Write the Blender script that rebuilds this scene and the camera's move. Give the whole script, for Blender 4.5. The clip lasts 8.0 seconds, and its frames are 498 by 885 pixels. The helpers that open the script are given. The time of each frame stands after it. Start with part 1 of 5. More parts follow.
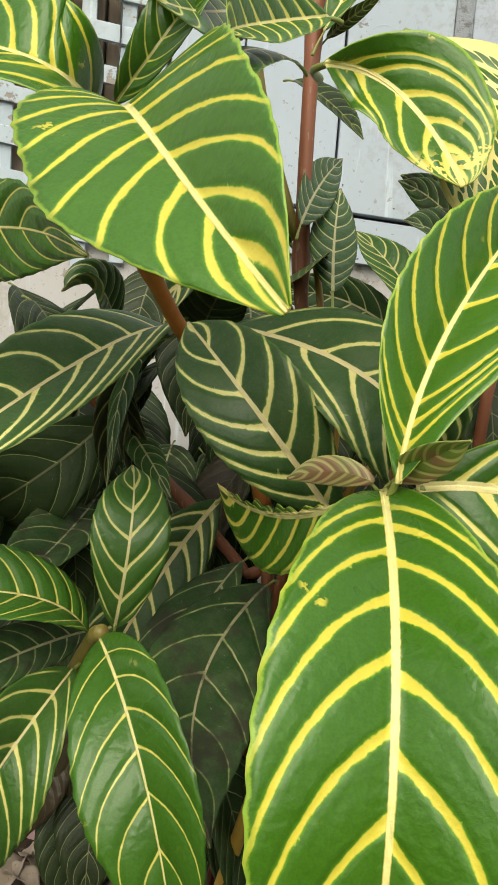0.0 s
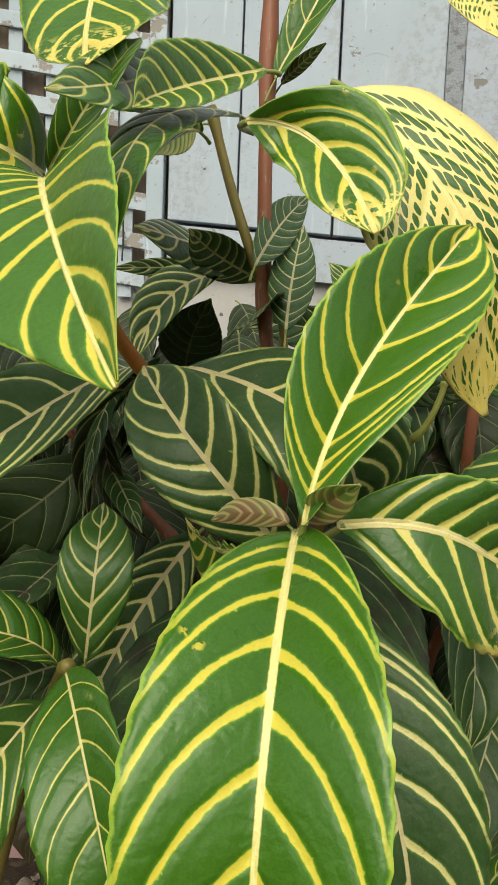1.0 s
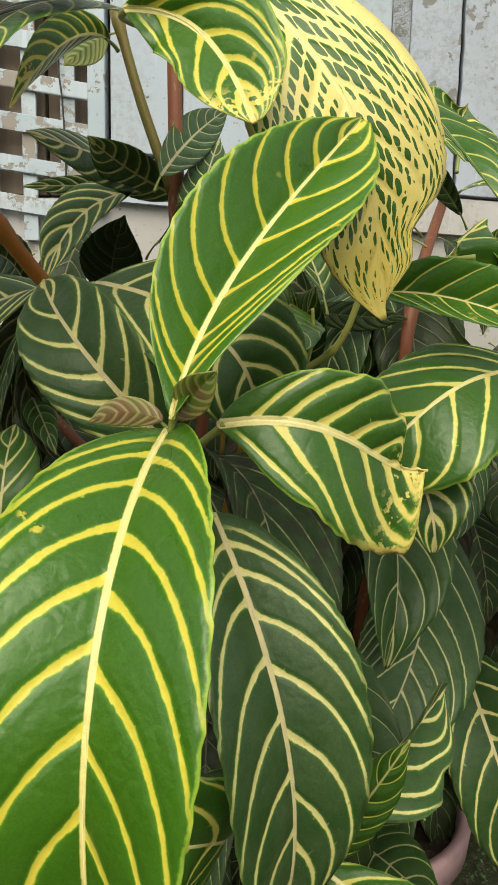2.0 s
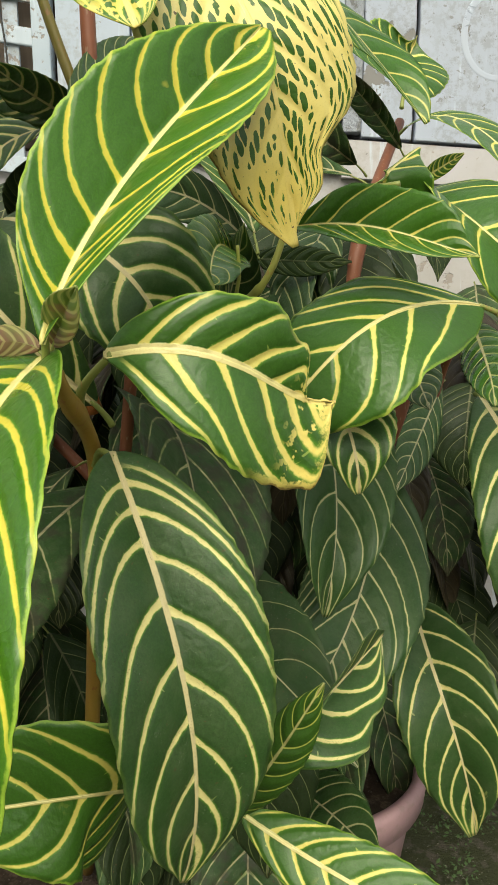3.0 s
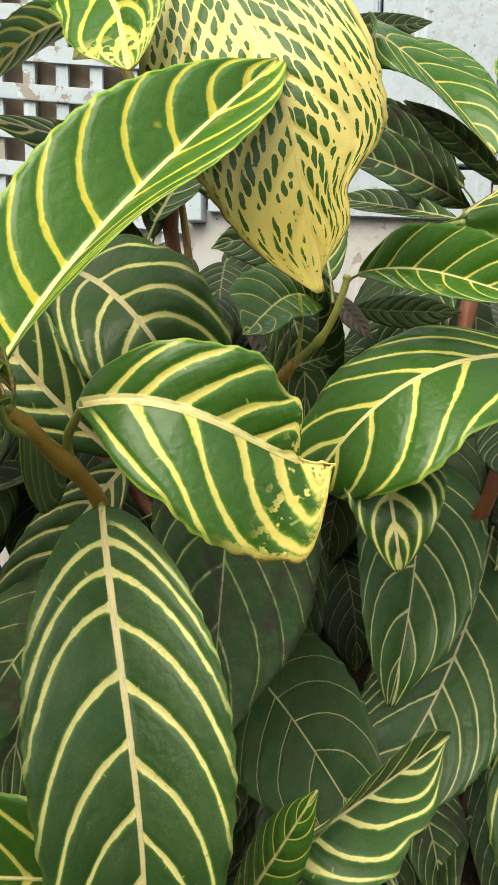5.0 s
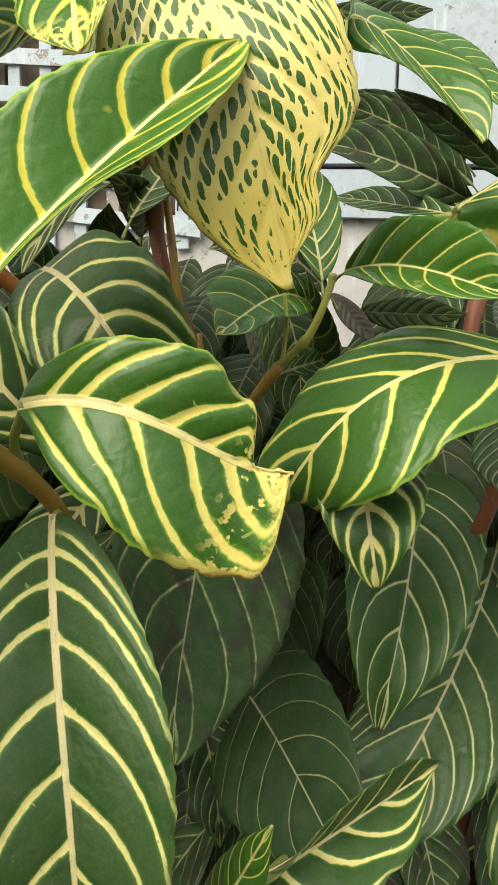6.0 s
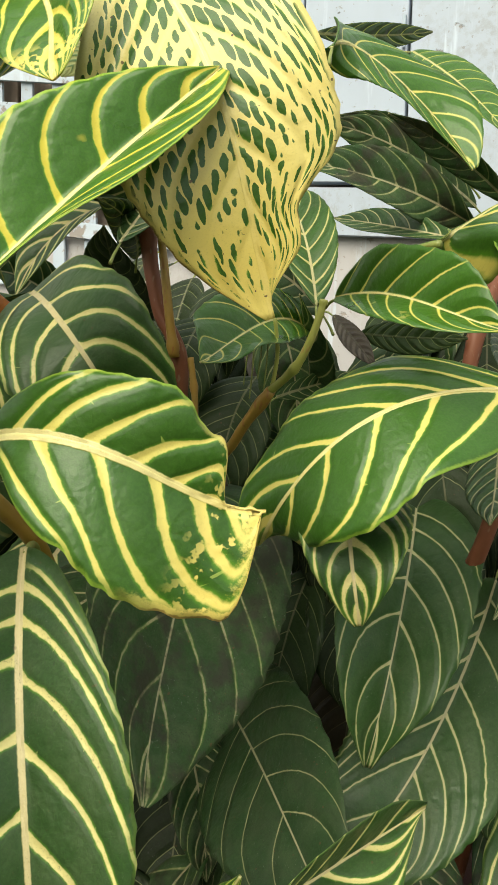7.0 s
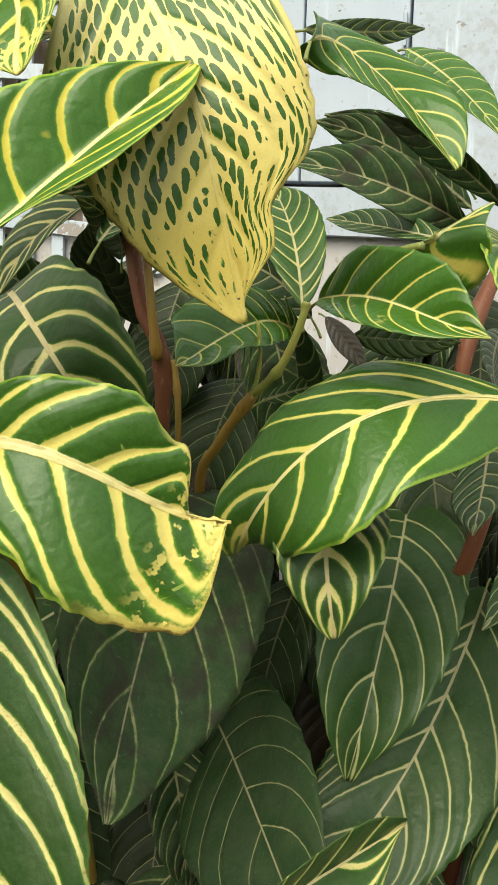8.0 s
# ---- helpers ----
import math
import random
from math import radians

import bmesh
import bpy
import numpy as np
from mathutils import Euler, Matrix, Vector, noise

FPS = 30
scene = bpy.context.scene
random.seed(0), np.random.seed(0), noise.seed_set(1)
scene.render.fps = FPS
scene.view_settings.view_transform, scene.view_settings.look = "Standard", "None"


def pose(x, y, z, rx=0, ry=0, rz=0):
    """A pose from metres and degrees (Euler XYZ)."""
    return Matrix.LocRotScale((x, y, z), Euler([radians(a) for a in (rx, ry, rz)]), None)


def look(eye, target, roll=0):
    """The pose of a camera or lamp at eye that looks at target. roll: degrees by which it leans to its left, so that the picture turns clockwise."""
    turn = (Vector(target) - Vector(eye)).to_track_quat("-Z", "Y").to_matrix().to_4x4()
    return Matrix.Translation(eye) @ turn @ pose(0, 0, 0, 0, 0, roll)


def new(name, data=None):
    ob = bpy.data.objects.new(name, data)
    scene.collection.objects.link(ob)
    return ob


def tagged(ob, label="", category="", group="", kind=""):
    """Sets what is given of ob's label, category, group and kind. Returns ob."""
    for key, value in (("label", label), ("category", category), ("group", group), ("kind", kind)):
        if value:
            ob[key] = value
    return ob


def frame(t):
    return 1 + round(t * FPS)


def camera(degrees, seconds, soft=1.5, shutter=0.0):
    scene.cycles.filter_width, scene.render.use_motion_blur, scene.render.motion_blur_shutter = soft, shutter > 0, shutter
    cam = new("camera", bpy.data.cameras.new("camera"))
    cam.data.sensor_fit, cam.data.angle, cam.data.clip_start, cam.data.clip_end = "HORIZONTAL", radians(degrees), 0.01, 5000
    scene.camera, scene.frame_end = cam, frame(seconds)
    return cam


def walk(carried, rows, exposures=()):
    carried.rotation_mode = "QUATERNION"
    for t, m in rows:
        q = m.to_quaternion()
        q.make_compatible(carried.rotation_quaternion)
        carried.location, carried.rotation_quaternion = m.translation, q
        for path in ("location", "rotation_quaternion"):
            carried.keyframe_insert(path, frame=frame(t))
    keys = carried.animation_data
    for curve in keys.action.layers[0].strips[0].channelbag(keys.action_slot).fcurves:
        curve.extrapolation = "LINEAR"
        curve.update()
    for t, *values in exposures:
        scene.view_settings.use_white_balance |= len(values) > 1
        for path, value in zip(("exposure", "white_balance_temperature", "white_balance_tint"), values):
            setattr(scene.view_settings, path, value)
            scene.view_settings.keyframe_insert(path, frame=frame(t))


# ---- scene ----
cam = camera(36.2, 8.0, soft=0.65)
METRES, EYE, TILT, LEAN, TURN = 0.36, 0.70, -7.0, -4.5, 0.0
ROWS = [
    (0.0, 0.0, 0.0, 0.0, 0.0, 0.0, -0.0),
    (0.5, 0.0954, -0.0391, 0.0522, 1.78, 1.71, 1.47),
    (1.0, 0.1616, -0.0403, 0.0321, 3.68, 1.29, 1.81),
    (1.5, 0.2329, -0.0383, -0.0033, 4.14, 0.16, 2.07),
    (2.0, 0.2951, -0.0164, -0.0442, 2.63, -2.18, 2.95),
    (2.2, 0.3204, -0.0184, -0.0591, 1.76, -3.04, 3.63),
    (3.3, 0.4405, 0.0742, -0.1056, 2.34, -4.51, 4.47),
    (3.5, 0.4618, 0.095, -0.0949, 3.23, -3.71, 4.37),
    (4.0, 0.5339, 0.1224, -0.0966, 3.9, -2.38, 3.61),
    (4.5, 0.581, 0.1278, -0.1007, 8.09, -0.45, 2.77),
    (4.7, 0.6053, 0.145, -0.1042, 12.49, -0.05, 2.63),
    (5.8, 0.7108, 0.2427, -0.1207, 19.23, 0.8, 1.27),
    (6.0, 0.712, 0.2617, -0.1152, 19.25, 0.96, 1.25),
    (6.5, 0.7309, 0.2936, -0.1041, 21.11, 1.19, 0.83),
    (7.0, 0.751, 0.2991, -0.0891, 20.62, 1.84, 0.53),
    (7.5, 0.7699, 0.2987, -0.077, 21.18, 2.22, 0.24),
    (8.0, 0.7816, 0.3395, -0.0799, 21.2, 1.82, -0.0),
]
walk(cam, [(t, pose(0, 0, EYE, TILT, LEAN, TURN) @ pose(METRES * x, METRES * y, METRES * z, 90 + pitch, roll, yaw)) for t, x, y, z, yaw, pitch, roll in ROWS],
     [(0.0, 0.18, 7250, 1), (1.0, 0.0, 7250, 1), (2.0, 0.04, 7250, 1), (4.0, 0.42, 7250, 1), (8.0, 0.42, 7250, 1)])

# ---- light: open shade under a bright hazy sky ----
world = bpy.data.worlds.new("sky")
scene.world = world
world.use_nodes = True
wt = world.node_tree
sky = wt.nodes.new("ShaderNodeTexSky")
sky.sky_type, sky.sun_disc = "NISHITA", False
sky.sun_elevation, sky.sun_rotation = radians(47), radians(188)
sky.dust_density, sky.air_density = 4.0, 1.0
haze = wt.nodes.new("ShaderNodeMix")
haze.data_type = "RGBA"
haze.inputs[0].default_value = 0.6
haze.inputs[7].default_value = (3.6, 3.65, 3.6, 1)
wt.links.new(sky.outputs["Color"], haze.inputs[6])
wt.links.new(haze.outputs[2], wt.nodes["Background"].inputs["Color"])
wt.nodes["Background"].inputs["Strength"].default_value = 0.20
sun_data = bpy.data.lights.new("sun", "SUN")
sun_data.energy, sun_data.angle, sun_data.color = 2.5, radians(60), (1.0, 0.97, 0.92)
sun = new("sun", sun_data)
sun.matrix_world = look((-0.3, -2.1, 2.25), (0, 0, 0))


# ---- material helpers ----
class Nodes:
    """Shortcuts for building one node material."""

    def __init__(self, name):
        self.mat = bpy.data.materials.new(name)
        self.mat.use_nodes = True
        self.tree = self.mat.node_tree
        self.bsdf = self.tree.nodes["Principled BSDF"]

    def put(self, socket, value):
        if isinstance(value, bpy.types.NodeSocket):
            self.tree.links.new(value, socket)
        elif isinstance(value, tuple) and len(value) == 3 and socket.type == "RGBA":
            socket.default_value = (*value, 1)
        else:
            socket.default_value = value

    def node(self, kind, **sockets):
        n = self.tree.nodes.new(kind)
        for key, value in sockets.items():
            self.put(n.inputs[key], value)
        return n

    def math(self, op, a, b=0.0, clamp=False):
        n = self.tree.nodes.new("ShaderNodeMath")
        n.operation, n.use_clamp = op, clamp
        self.put(n.inputs[0], a)
        self.put(n.inputs[1], b)
        return n.outputs[0]

    def ramp(self, x, a, b, lo=0.0, hi=1.0):
        """Smooth step: lo where x is a, hi where x is b."""
        n = self.tree.nodes.new("ShaderNodeMapRange")
        n.interpolation_type = "SMOOTHSTEP"
        for i, v in enumerate((x, a, b, lo, hi)):
            self.put(n.inputs[i], v)
        return n.outputs[0]

    def mix(self, f, a, b, blend="MIX"):
        n = self.tree.nodes.new("ShaderNodeMix")
        n.data_type, n.blend_type = "RGBA", blend
        self.put(n.inputs[0], f)
        self.put(n.inputs[6], a)
        self.put(n.inputs[7], b)
        return n.outputs[2]

    def attr(self, name, out="Fac"):
        n = self.tree.nodes.new("ShaderNodeAttribute")
        n.attribute_name = name
        return n.outputs[out]

    def noise(self, vector, scale, detail=3.0, rough=0.55, distortion=0.0):
        n = self.node("ShaderNodeTexNoise", Vector=vector, Scale=scale, Detail=detail, Roughness=rough, Distortion=distortion)
        return n.outputs["Fac"]

    def coords(self, stretch=(1, 1, 1), shift=True):
        tc = self.tree.nodes.new("ShaderNodeTexCoord")
        mp = self.tree.nodes.new("ShaderNodeMapping")
        self.put(mp.inputs["Vector"], tc.outputs["Object"])
        mp.inputs["Scale"].default_value = stretch
        if shift:
            info = self.tree.nodes.new("ShaderNodeObjectInfo")
            sc = self.tree.nodes.new("ShaderNodeVectorMath")
            sc.operation = "SCALE"
            sc.inputs[0].default_value = (7.3, 3.1, 5.7)
            self.put(sc.inputs["Scale"], info.outputs["Random"])
            self.put(mp.inputs["Location"], sc.outputs[0])
        return mp.outputs[0]

    def bump(self, height, strength=0.3, distance=0.002):
        return self.node("ShaderNodeBump", Height=height, Strength=strength, Distance=distance).outputs[0]

    def finish(self, color, rough=0.5, normal=None, metal=0.0, spec=0.5):
        self.put(self.bsdf.inputs["Base Color"], color)
        self.put(self.bsdf.inputs["Roughness"], rough)
        self.put(self.bsdf.inputs["Metallic"], metal)
        self.put(self.bsdf.inputs["Specular IOR Level"], spec)
        if normal is not None:
            self.put(self.bsdf.inputs["Normal"], normal)
        return self.mat


def leaf_blade():
    """Variegated blade: pale veins on green. The mesh carries the leaf's own map: flat (metres along and across),
    phase (counts the side veins), gap (metres from one vein to the next), run (metres out along the vein), traits (vein width in cm, yellowing, dust, age)."""
    n = Nodes("leaf_blade")
    sep = n.node("ShaderNodeSeparateXYZ", Vector=n.attr("where", "Vector"))
    along, across = sep.outputs[0], sep.outputs[1]
    flat = n.attr("flat", "Vector")
    fsep = n.node("ShaderNodeSeparateXYZ", Vector=flat)
    x_abs = n.math("ABSOLUTE", fsep.outputs[1])
    v_abs = n.math("ABSOLUTE", across)
    tr = n.node("ShaderNodeSeparateColor", Color=n.attr("traits", "Color"))
    vw, yellow, dust = tr.outputs[0], tr.outputs[1], tr.outputs[2]
    age = n.attr("age")
    wob = n.math("MULTIPLY", n.math("SUBTRACT", n.noise(flat, 60.0, 2.0), 0.5), n.math("MULTIPLY", n.ramp(v_abs, 0.0, 0.4), 0.11))
    phase = n.math("ADD", n.attr("phase"), wob)
    fr = n.math("FRACT", phase)
    gap = n.attr("gap")
    d = n.math("MULTIPLY", n.math("ABSOLUTE", n.math("SUBTRACT", fr, 0.5)), gap)
    jag = n.math("SUBTRACT", n.noise(flat, 420.0, 3.0, 0.7), 0.5)
    tipward = n.math("MULTIPLY", n.ramp(along, n.ramp(yellow, 0.81, 0.83, 0.55, 0.55), 1.0), yellow)
    # laterals taper outwards; old yellowing leaves and yellow tips have swollen veins
    wide = n.math("MULTIPLY", vw, 0.01)
    lat = n.math("MULTIPLY", wide, n.ramp(v_abs, 0.0, 1.0, 0.48, 0.27))
    lat = n.math("MULTIPLY", lat, n.math("ADD", 1.0, n.math("MULTIPLY", tipward, 0.9)))
    lat = n.math("MULTIPLY", lat, n.math("ADD", n.ramp(along, 0.45, 1.0, 1.0, 0.6), n.math("MULTIPLY", tipward, 0.4)))
    lat = n.math("MINIMUM", lat, n.math("MULTIPLY", gap, 0.15))
    lat = n.math("MULTIPLY", lat, n.ramp(x_abs, 0.0, 0.006, 1.5, 1.0))
    lat = n.math("MULTIPLY", lat, n.math("ADD", 1.0, n.math("MULTIPLY", jag, 0.85)))
    lat = n.math("MULTIPLY", lat, n.ramp(n.noise(flat, 85.0, 2.0), 0.3, 0.7, 0.75, 1.25))
    # short spurs that leave the veins on either side
    which = n.math("ADD", n.math("FLOOR", phase), n.math("MULTIPLY", n.math("GREATER_THAN", fr, 0.5), 0.37))
    spot = n.node("ShaderNodeCombineXYZ", X=n.math("MULTIPLY", n.math("ADD", x_abs, n.math("MULTIPLY", fsep.outputs[0], 0.8)), 330.0), Y=n.math("ADD", n.math("MULTIPLY", which, 9.0), n.math("MULTIPLY", across, 2.0)), Z=fsep.outputs[2])
    spur = n.ramp(n.noise(spot.outputs[0], 1.0, 1.0), 0.67, 0.80, 0.0, 0.0032)
    spur = n.math("MULTIPLY", spur, n.math("MULTIPLY", n.ramp(v_abs, 0.05, 0.3), n.ramp(v_abs, 0.7, 0.95, 1.0, 0.2)))
    lat_spur = n.math("ADD", lat, n.math("MULTIPLY", n.math("MULTIPLY", spur, n.ramp(age, 0.0, 0.4, 0.35, 1.0)), n.ramp(vw, 0.1, 0.3, 0.15, 1.0)))
    fade = n.math("MULTIPLY", n.ramp(v_abs, 0.86, 0.99, 1.0, 0.35), n.ramp(along, 0.03, 0.1))
    soft = 0.00035
    veins = n.math("MULTIPLY", n.ramp(n.math("SUBTRACT", lat, d), -soft, soft), fade)
    gone = n.math("MULTIPLY", n.ramp(n.noise(flat, 55.0, 4.0, 0.7), 0.42, 0.58, 1.0, 0.0), n.ramp(dust, 0.8, 1.0, 0.0, 0.85))
    veins = n.math("MULTIPLY", veins, n.math("SUBTRACT", 1.0, gone))
    twigs = n.math("MULTIPLY", n.ramp(n.math("SUBTRACT", lat_spur, d), -soft, soft), fade)
    rib_w = n.math("MULTIPLY", n.math("MULTIPLY", n.math("MAXIMUM", wide, 0.0016), n.ramp(along, 0.0, 1.0, 0.66, 0.26)),
                   n.math("ADD", 1.0, n.math("ADD", n.math("MULTIPLY", jag, 0.5), tipward)))
    rib = n.ramp(n.math("SUBTRACT", rib_w, x_abs), -soft, soft)
    # an old yellowing leaf keeps green only as islands in the middle between the veins, fewer towards the tip
    old = n.ramp(yellow, 0.85, 1.0)
    lanes = n.math("MULTIPLY", phase, 2.0)
    between = n.math("ABSOLUTE", n.math("SUBTRACT", n.math("FRACT", lanes), 0.5))
    cell = n.math("ADD", n.math("DIVIDE", n.attr("run"), 0.0076), n.math("MULTIPLY", n.math("FLOOR", lanes), 0.37))
    cell = n.math("ADD", cell, n.math("MULTIPLY", n.noise(flat, 75.0, 1.0), 1.0))
    cell = n.math("ABSOLUTE", n.math("SUBTRACT", n.math("FRACT", cell), 0.5))
    size = n.math("ADD", n.math("POWER", n.math("DIVIDE", between, 0.37), 3.0), n.math("POWER", n.math("DIVIDE", cell, 0.40), 3.0))
    size = n.math("ADD", size, n.math("MULTIPLY", n.math("SUBTRACT", n.noise(flat, 250.0, 2.0), 0.5), 1.5))
    size = n.math("ADD", size, n.math("MULTIPLY", n.math("SUBTRACT", n.noise(flat, 48.0, 3.0), 0.5), 4.6))
    size = n.math("ADD", size, n.ramp(along, 0.3, 1.0, 0.05, 0.85))
    island = n.ramp(size, 0.80, 0.96, 0.0, 1.0)
    island = n.math("MAXIMUM", island, n.ramp(v_abs, 0.93, 0.97))
    patch = n.ramp(n.math("ADD", n.math("MULTIPLY", n.noise(flat, 240.0, 2.0), 0.5), n.math("MULTIPLY", n.noise(flat, 40.0, 1.0), 0.5)), 0.52, 0.56)
    pale = n.math("MAXIMUM", n.math("MAXIMUM", veins, rib), n.math("MULTIPLY", island, old))
    pale = n.math("MAXIMUM", pale, n.math("MULTIPLY", n.math("MULTIPLY", patch, n.ramp(tipward, 0.2, 0.6)), n.math("SUBTRACT", 1.0, old)))
    pale = n.math("MAXIMUM", pale, n.math("MULTIPLY", n.ramp(n.math("ADD", along, n.math("MULTIPLY", jag, 0.12)), 0.91, 0.97), n.ramp(yellow, 0.81, 0.83)))
    lobe = n.math("MULTIPLY", n.ramp(n.math("ADD", v_abs, n.math("MULTIPLY", jag, 0.14)), 0.90, 0.95), n.math("MULTIPLY", n.ramp(along, 0.55, 0.78), n.ramp(yellow, 0.81, 0.83)))
    pale = n.math("MAXIMUM", pale, lobe)
    spot_y = n.math("MULTIPLY", n.ramp(n.noise(flat, 42.0, 2.0), 0.66, 0.72), n.ramp(n.noise(flat, 260.0, 2.0), 0.5, 0.56))
    pale = n.math("MAXIMUM", pale, n.math("MULTIPLY", spot_y, n.ramp(age, 0.0, 0.4, 0.85, 0.0)))
    # margin line
    rim = n.math("MULTIPLY", n.ramp(n.math("ADD", v_abs, n.math("MULTIPLY", jag, 0.05)), 0.955, 0.985), n.math("MULTIPLY", n.ramp(vw, 0.1, 0.3), n.ramp(age, 0.2, 0.8, 1.0, 0.15)))
    tone = n.noise(flat, 30.0, 3.0)
    fine = n.noise(flat, 900.0, 2.0)
    info = n.tree.nodes.new("ShaderNodeObjectInfo")
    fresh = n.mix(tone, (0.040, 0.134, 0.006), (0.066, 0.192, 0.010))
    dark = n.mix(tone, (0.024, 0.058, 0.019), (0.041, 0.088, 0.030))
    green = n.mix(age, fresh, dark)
    # near-black tint for almost veinless leaves: shade of the shrub's inside put into colour
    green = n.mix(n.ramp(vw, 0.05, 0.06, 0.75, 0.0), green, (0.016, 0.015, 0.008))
    green = n.mix(n.math("MULTIPLY", info.outputs["Random"], 0.22), green, (0.038, 0.115, 0.012))
    green = n.mix(n.ramp(fine, 0.35, 0.65, 0.0, 0.30), green, n.mix(0.65, green, (0.005, 0.02, 0.002)))
    net = n.node("ShaderNodeTexVoronoi", Vector=flat, Scale=340.0)
    net.feature = "DISTANCE_TO_EDGE"
    lines = n.ramp(net.outputs["Distance"], 0.0, 0.06, 0.07, 0.0)
    green = n.mix(lines, green, (0.10, 0.24, 0.045))
    near = n.math("MULTIPLY", n.ramp(n.math("SUBTRACT", n.math("ADD", lat, 0.0006), d), -0.0006, 0.0006), n.math("MULTIPLY", fade, n.ramp(vw, 0.05, 0.3, 0.0, 0.5)))
    green = n.mix(near, green, (0.14, 0.36, 0.02))
    green = n.mix(n.math("MULTIPLY", twigs, 0.8), green, n.mix(age, (0.36, 0.48, 0.07), (0.26, 0.32, 0.11)))
    green = n.mix(n.math("MULTIPLY", rim, 0.75), green, (0.33, 0.50, 0.06))
    vein_c = n.mix(age, n.mix(rib, (0.68, 0.58, 0.07), (0.78, 0.70, 0.28)), n.mix(rib, (0.74, 0.66, 0.30), (0.66, 0.56, 0.31)))
    gold = n.mix(n.noise(flat, 18.0, 2.0), n.mix(along, (0.86, 0.75, 0.26), (0.88, 0.64, 0.11)), n.mix(along, (0.88, 0.81, 0.40), (0.90, 0.74, 0.24)))
    vein_c = n.mix(n.math("MULTIPLY", n.ramp(vw, 0.14, 0.24, 0.75, 0.0), age), vein_c, (0.38, 0.37, 0.22))
    vein_c = n.mix(n.math("MULTIPLY", n.math("MAXIMUM", tipward, old), 0.85), vein_c, gold)
    vein_c = n.mix(n.math("MULTIPLY", n.ramp(fine, 0.55, 0.75), 0.18), vein_c, (0.42, 0.33, 0.08))
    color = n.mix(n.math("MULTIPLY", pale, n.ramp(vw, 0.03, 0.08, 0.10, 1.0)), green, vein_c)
    dead = n.math("SUBTRACT", 1.0, n.attr("traits", "Alpha"))
    color = n.mix(n.math("MULTIPLY", dead, n.ramp(pale, 0.0, 1.0, 0.95, 0.75)), color, n.mix(tone, (0.026, 0.017, 0.010), (0.065, 0.043, 0.026)))
    # dust, water marks and brown flecks
    film = n.math("MULTIPLY", n.ramp(n.noise(flat, 60.0, 4.0, 0.7), 0.35, 0.7), n.math("MULTIPLY", dust, n.ramp(vw, 0.05, 0.1, 0.06, 0.22)))
    color = n.mix(film, color, (0.18, 0.19, 0.115))
    scratch = n.ramp(n.noise(flat, 190.0, 6.0, 0.72, 3.0), 0.60, 0.70)
    grit = n.math("MULTIPLY", n.math("MULTIPLY", scratch, n.ramp(n.noise(flat, 35.0, 2.0), 0.42, 0.62)), n.math("MULTIPLY", dust, 0.65))
    color = n.mix(grit, color, (0.30, 0.31, 0.26))
    stain = n.math("MULTIPLY", n.ramp(n.noise(flat, 48.0, 4.0, 0.65), 0.45, 0.65), n.ramp(dust, 0.85, 1.0, 0.0, 0.8))
    color = n.mix(stain, color, (0.045, 0.040, 0.028))
    scorch = n.math("MULTIPLY", n.ramp(n.math("ADD", v_abs, n.math("MULTIPLY", jag, 0.05)), 0.975, 0.99), n.math("MULTIPLY", n.ramp(along, 0.6, 0.75), n.ramp(yellow, 0.81, 0.83)))
    color = n.mix(n.math("MULTIPLY", scorch, 0.7), color, (0.20, 0.09, 0.03))
    smut = n.math("MULTIPLY", n.ramp(n.noise(flat, 1000.0, 3.0, 0.7), 0.56, 0.68), n.math("MULTIPLY", dust, n.ramp(n.noise(flat, 26.0, 2.0), 0.4, 0.65, 0.1, 0.75)))
    color = n.mix(smut, color, (0.022, 0.028, 0.014))
    fleck = n.math("MULTIPLY", n.ramp(n.noise(flat, 330.0, 1.0), 0.73, 0.77), n.math("ADD", n.math("MULTIPLY", dust, 0.7), n.math("MULTIPLY", old, 0.8)))
    color = n.mix(fleck, color, (0.11, 0.065, 0.03))
    # quilted relief between the veins
    height = n.math("ADD", n.math("MULTIPLY", n.ramp(d, 0.0, 0.004), 0.9), n.math("MULTIPLY", tone, 0.5))
    height = n.math("SUBTRACT", height, n.math("MULTIPLY", lines, 0.25))
    height = n.math("ADD", height, n.math("MULTIPLY", fine, 0.12))
    height = n.math("ADD", height, n.math("MULTIPLY", n.noise(flat, 110.0, 2.0), 0.9))
    height = n.math("ADD", height, n.math("MULTIPLY", rib, 0.35))
    bend = n.node("ShaderNodeVectorMath")
    bend.operation = "ADD"
    n.put(bend.inputs[0], flat)
    n.put(bend.inputs[1], n.node("ShaderNodeCombineXYZ", X=n.math("MULTIPLY", tone, 0.012), Y=n.math("MULTIPLY", n.noise(flat, 70.0, 2.0), 0.008)).outputs[0])
    blister = n.node("ShaderNodeTexVoronoi", Vector=bend.outputs[0], Scale=125.0)
    blister.feature = "DISTANCE_TO_EDGE"
    height = n.math("ADD", height, n.math("MULTIPLY", n.ramp(blister.outputs["Distance"], 0.0, 0.3), n.math("MULTIPLY", n.ramp(yellow, 0.85, 1.0, 1.0, 0.2), 0.15)))
    normal = n.bump(height, 0.45, 0.0016)
    rough = n.math("ADD", n.ramp(tone, 0.3, 0.7, 0.26, 0.38), n.math("MULTIPLY", dust, 0.18))
    n.finish(color, rough, normal, spec=n.math("SUBTRACT", 0.52, n.math("MULTIPLY", dust, 0.27)))
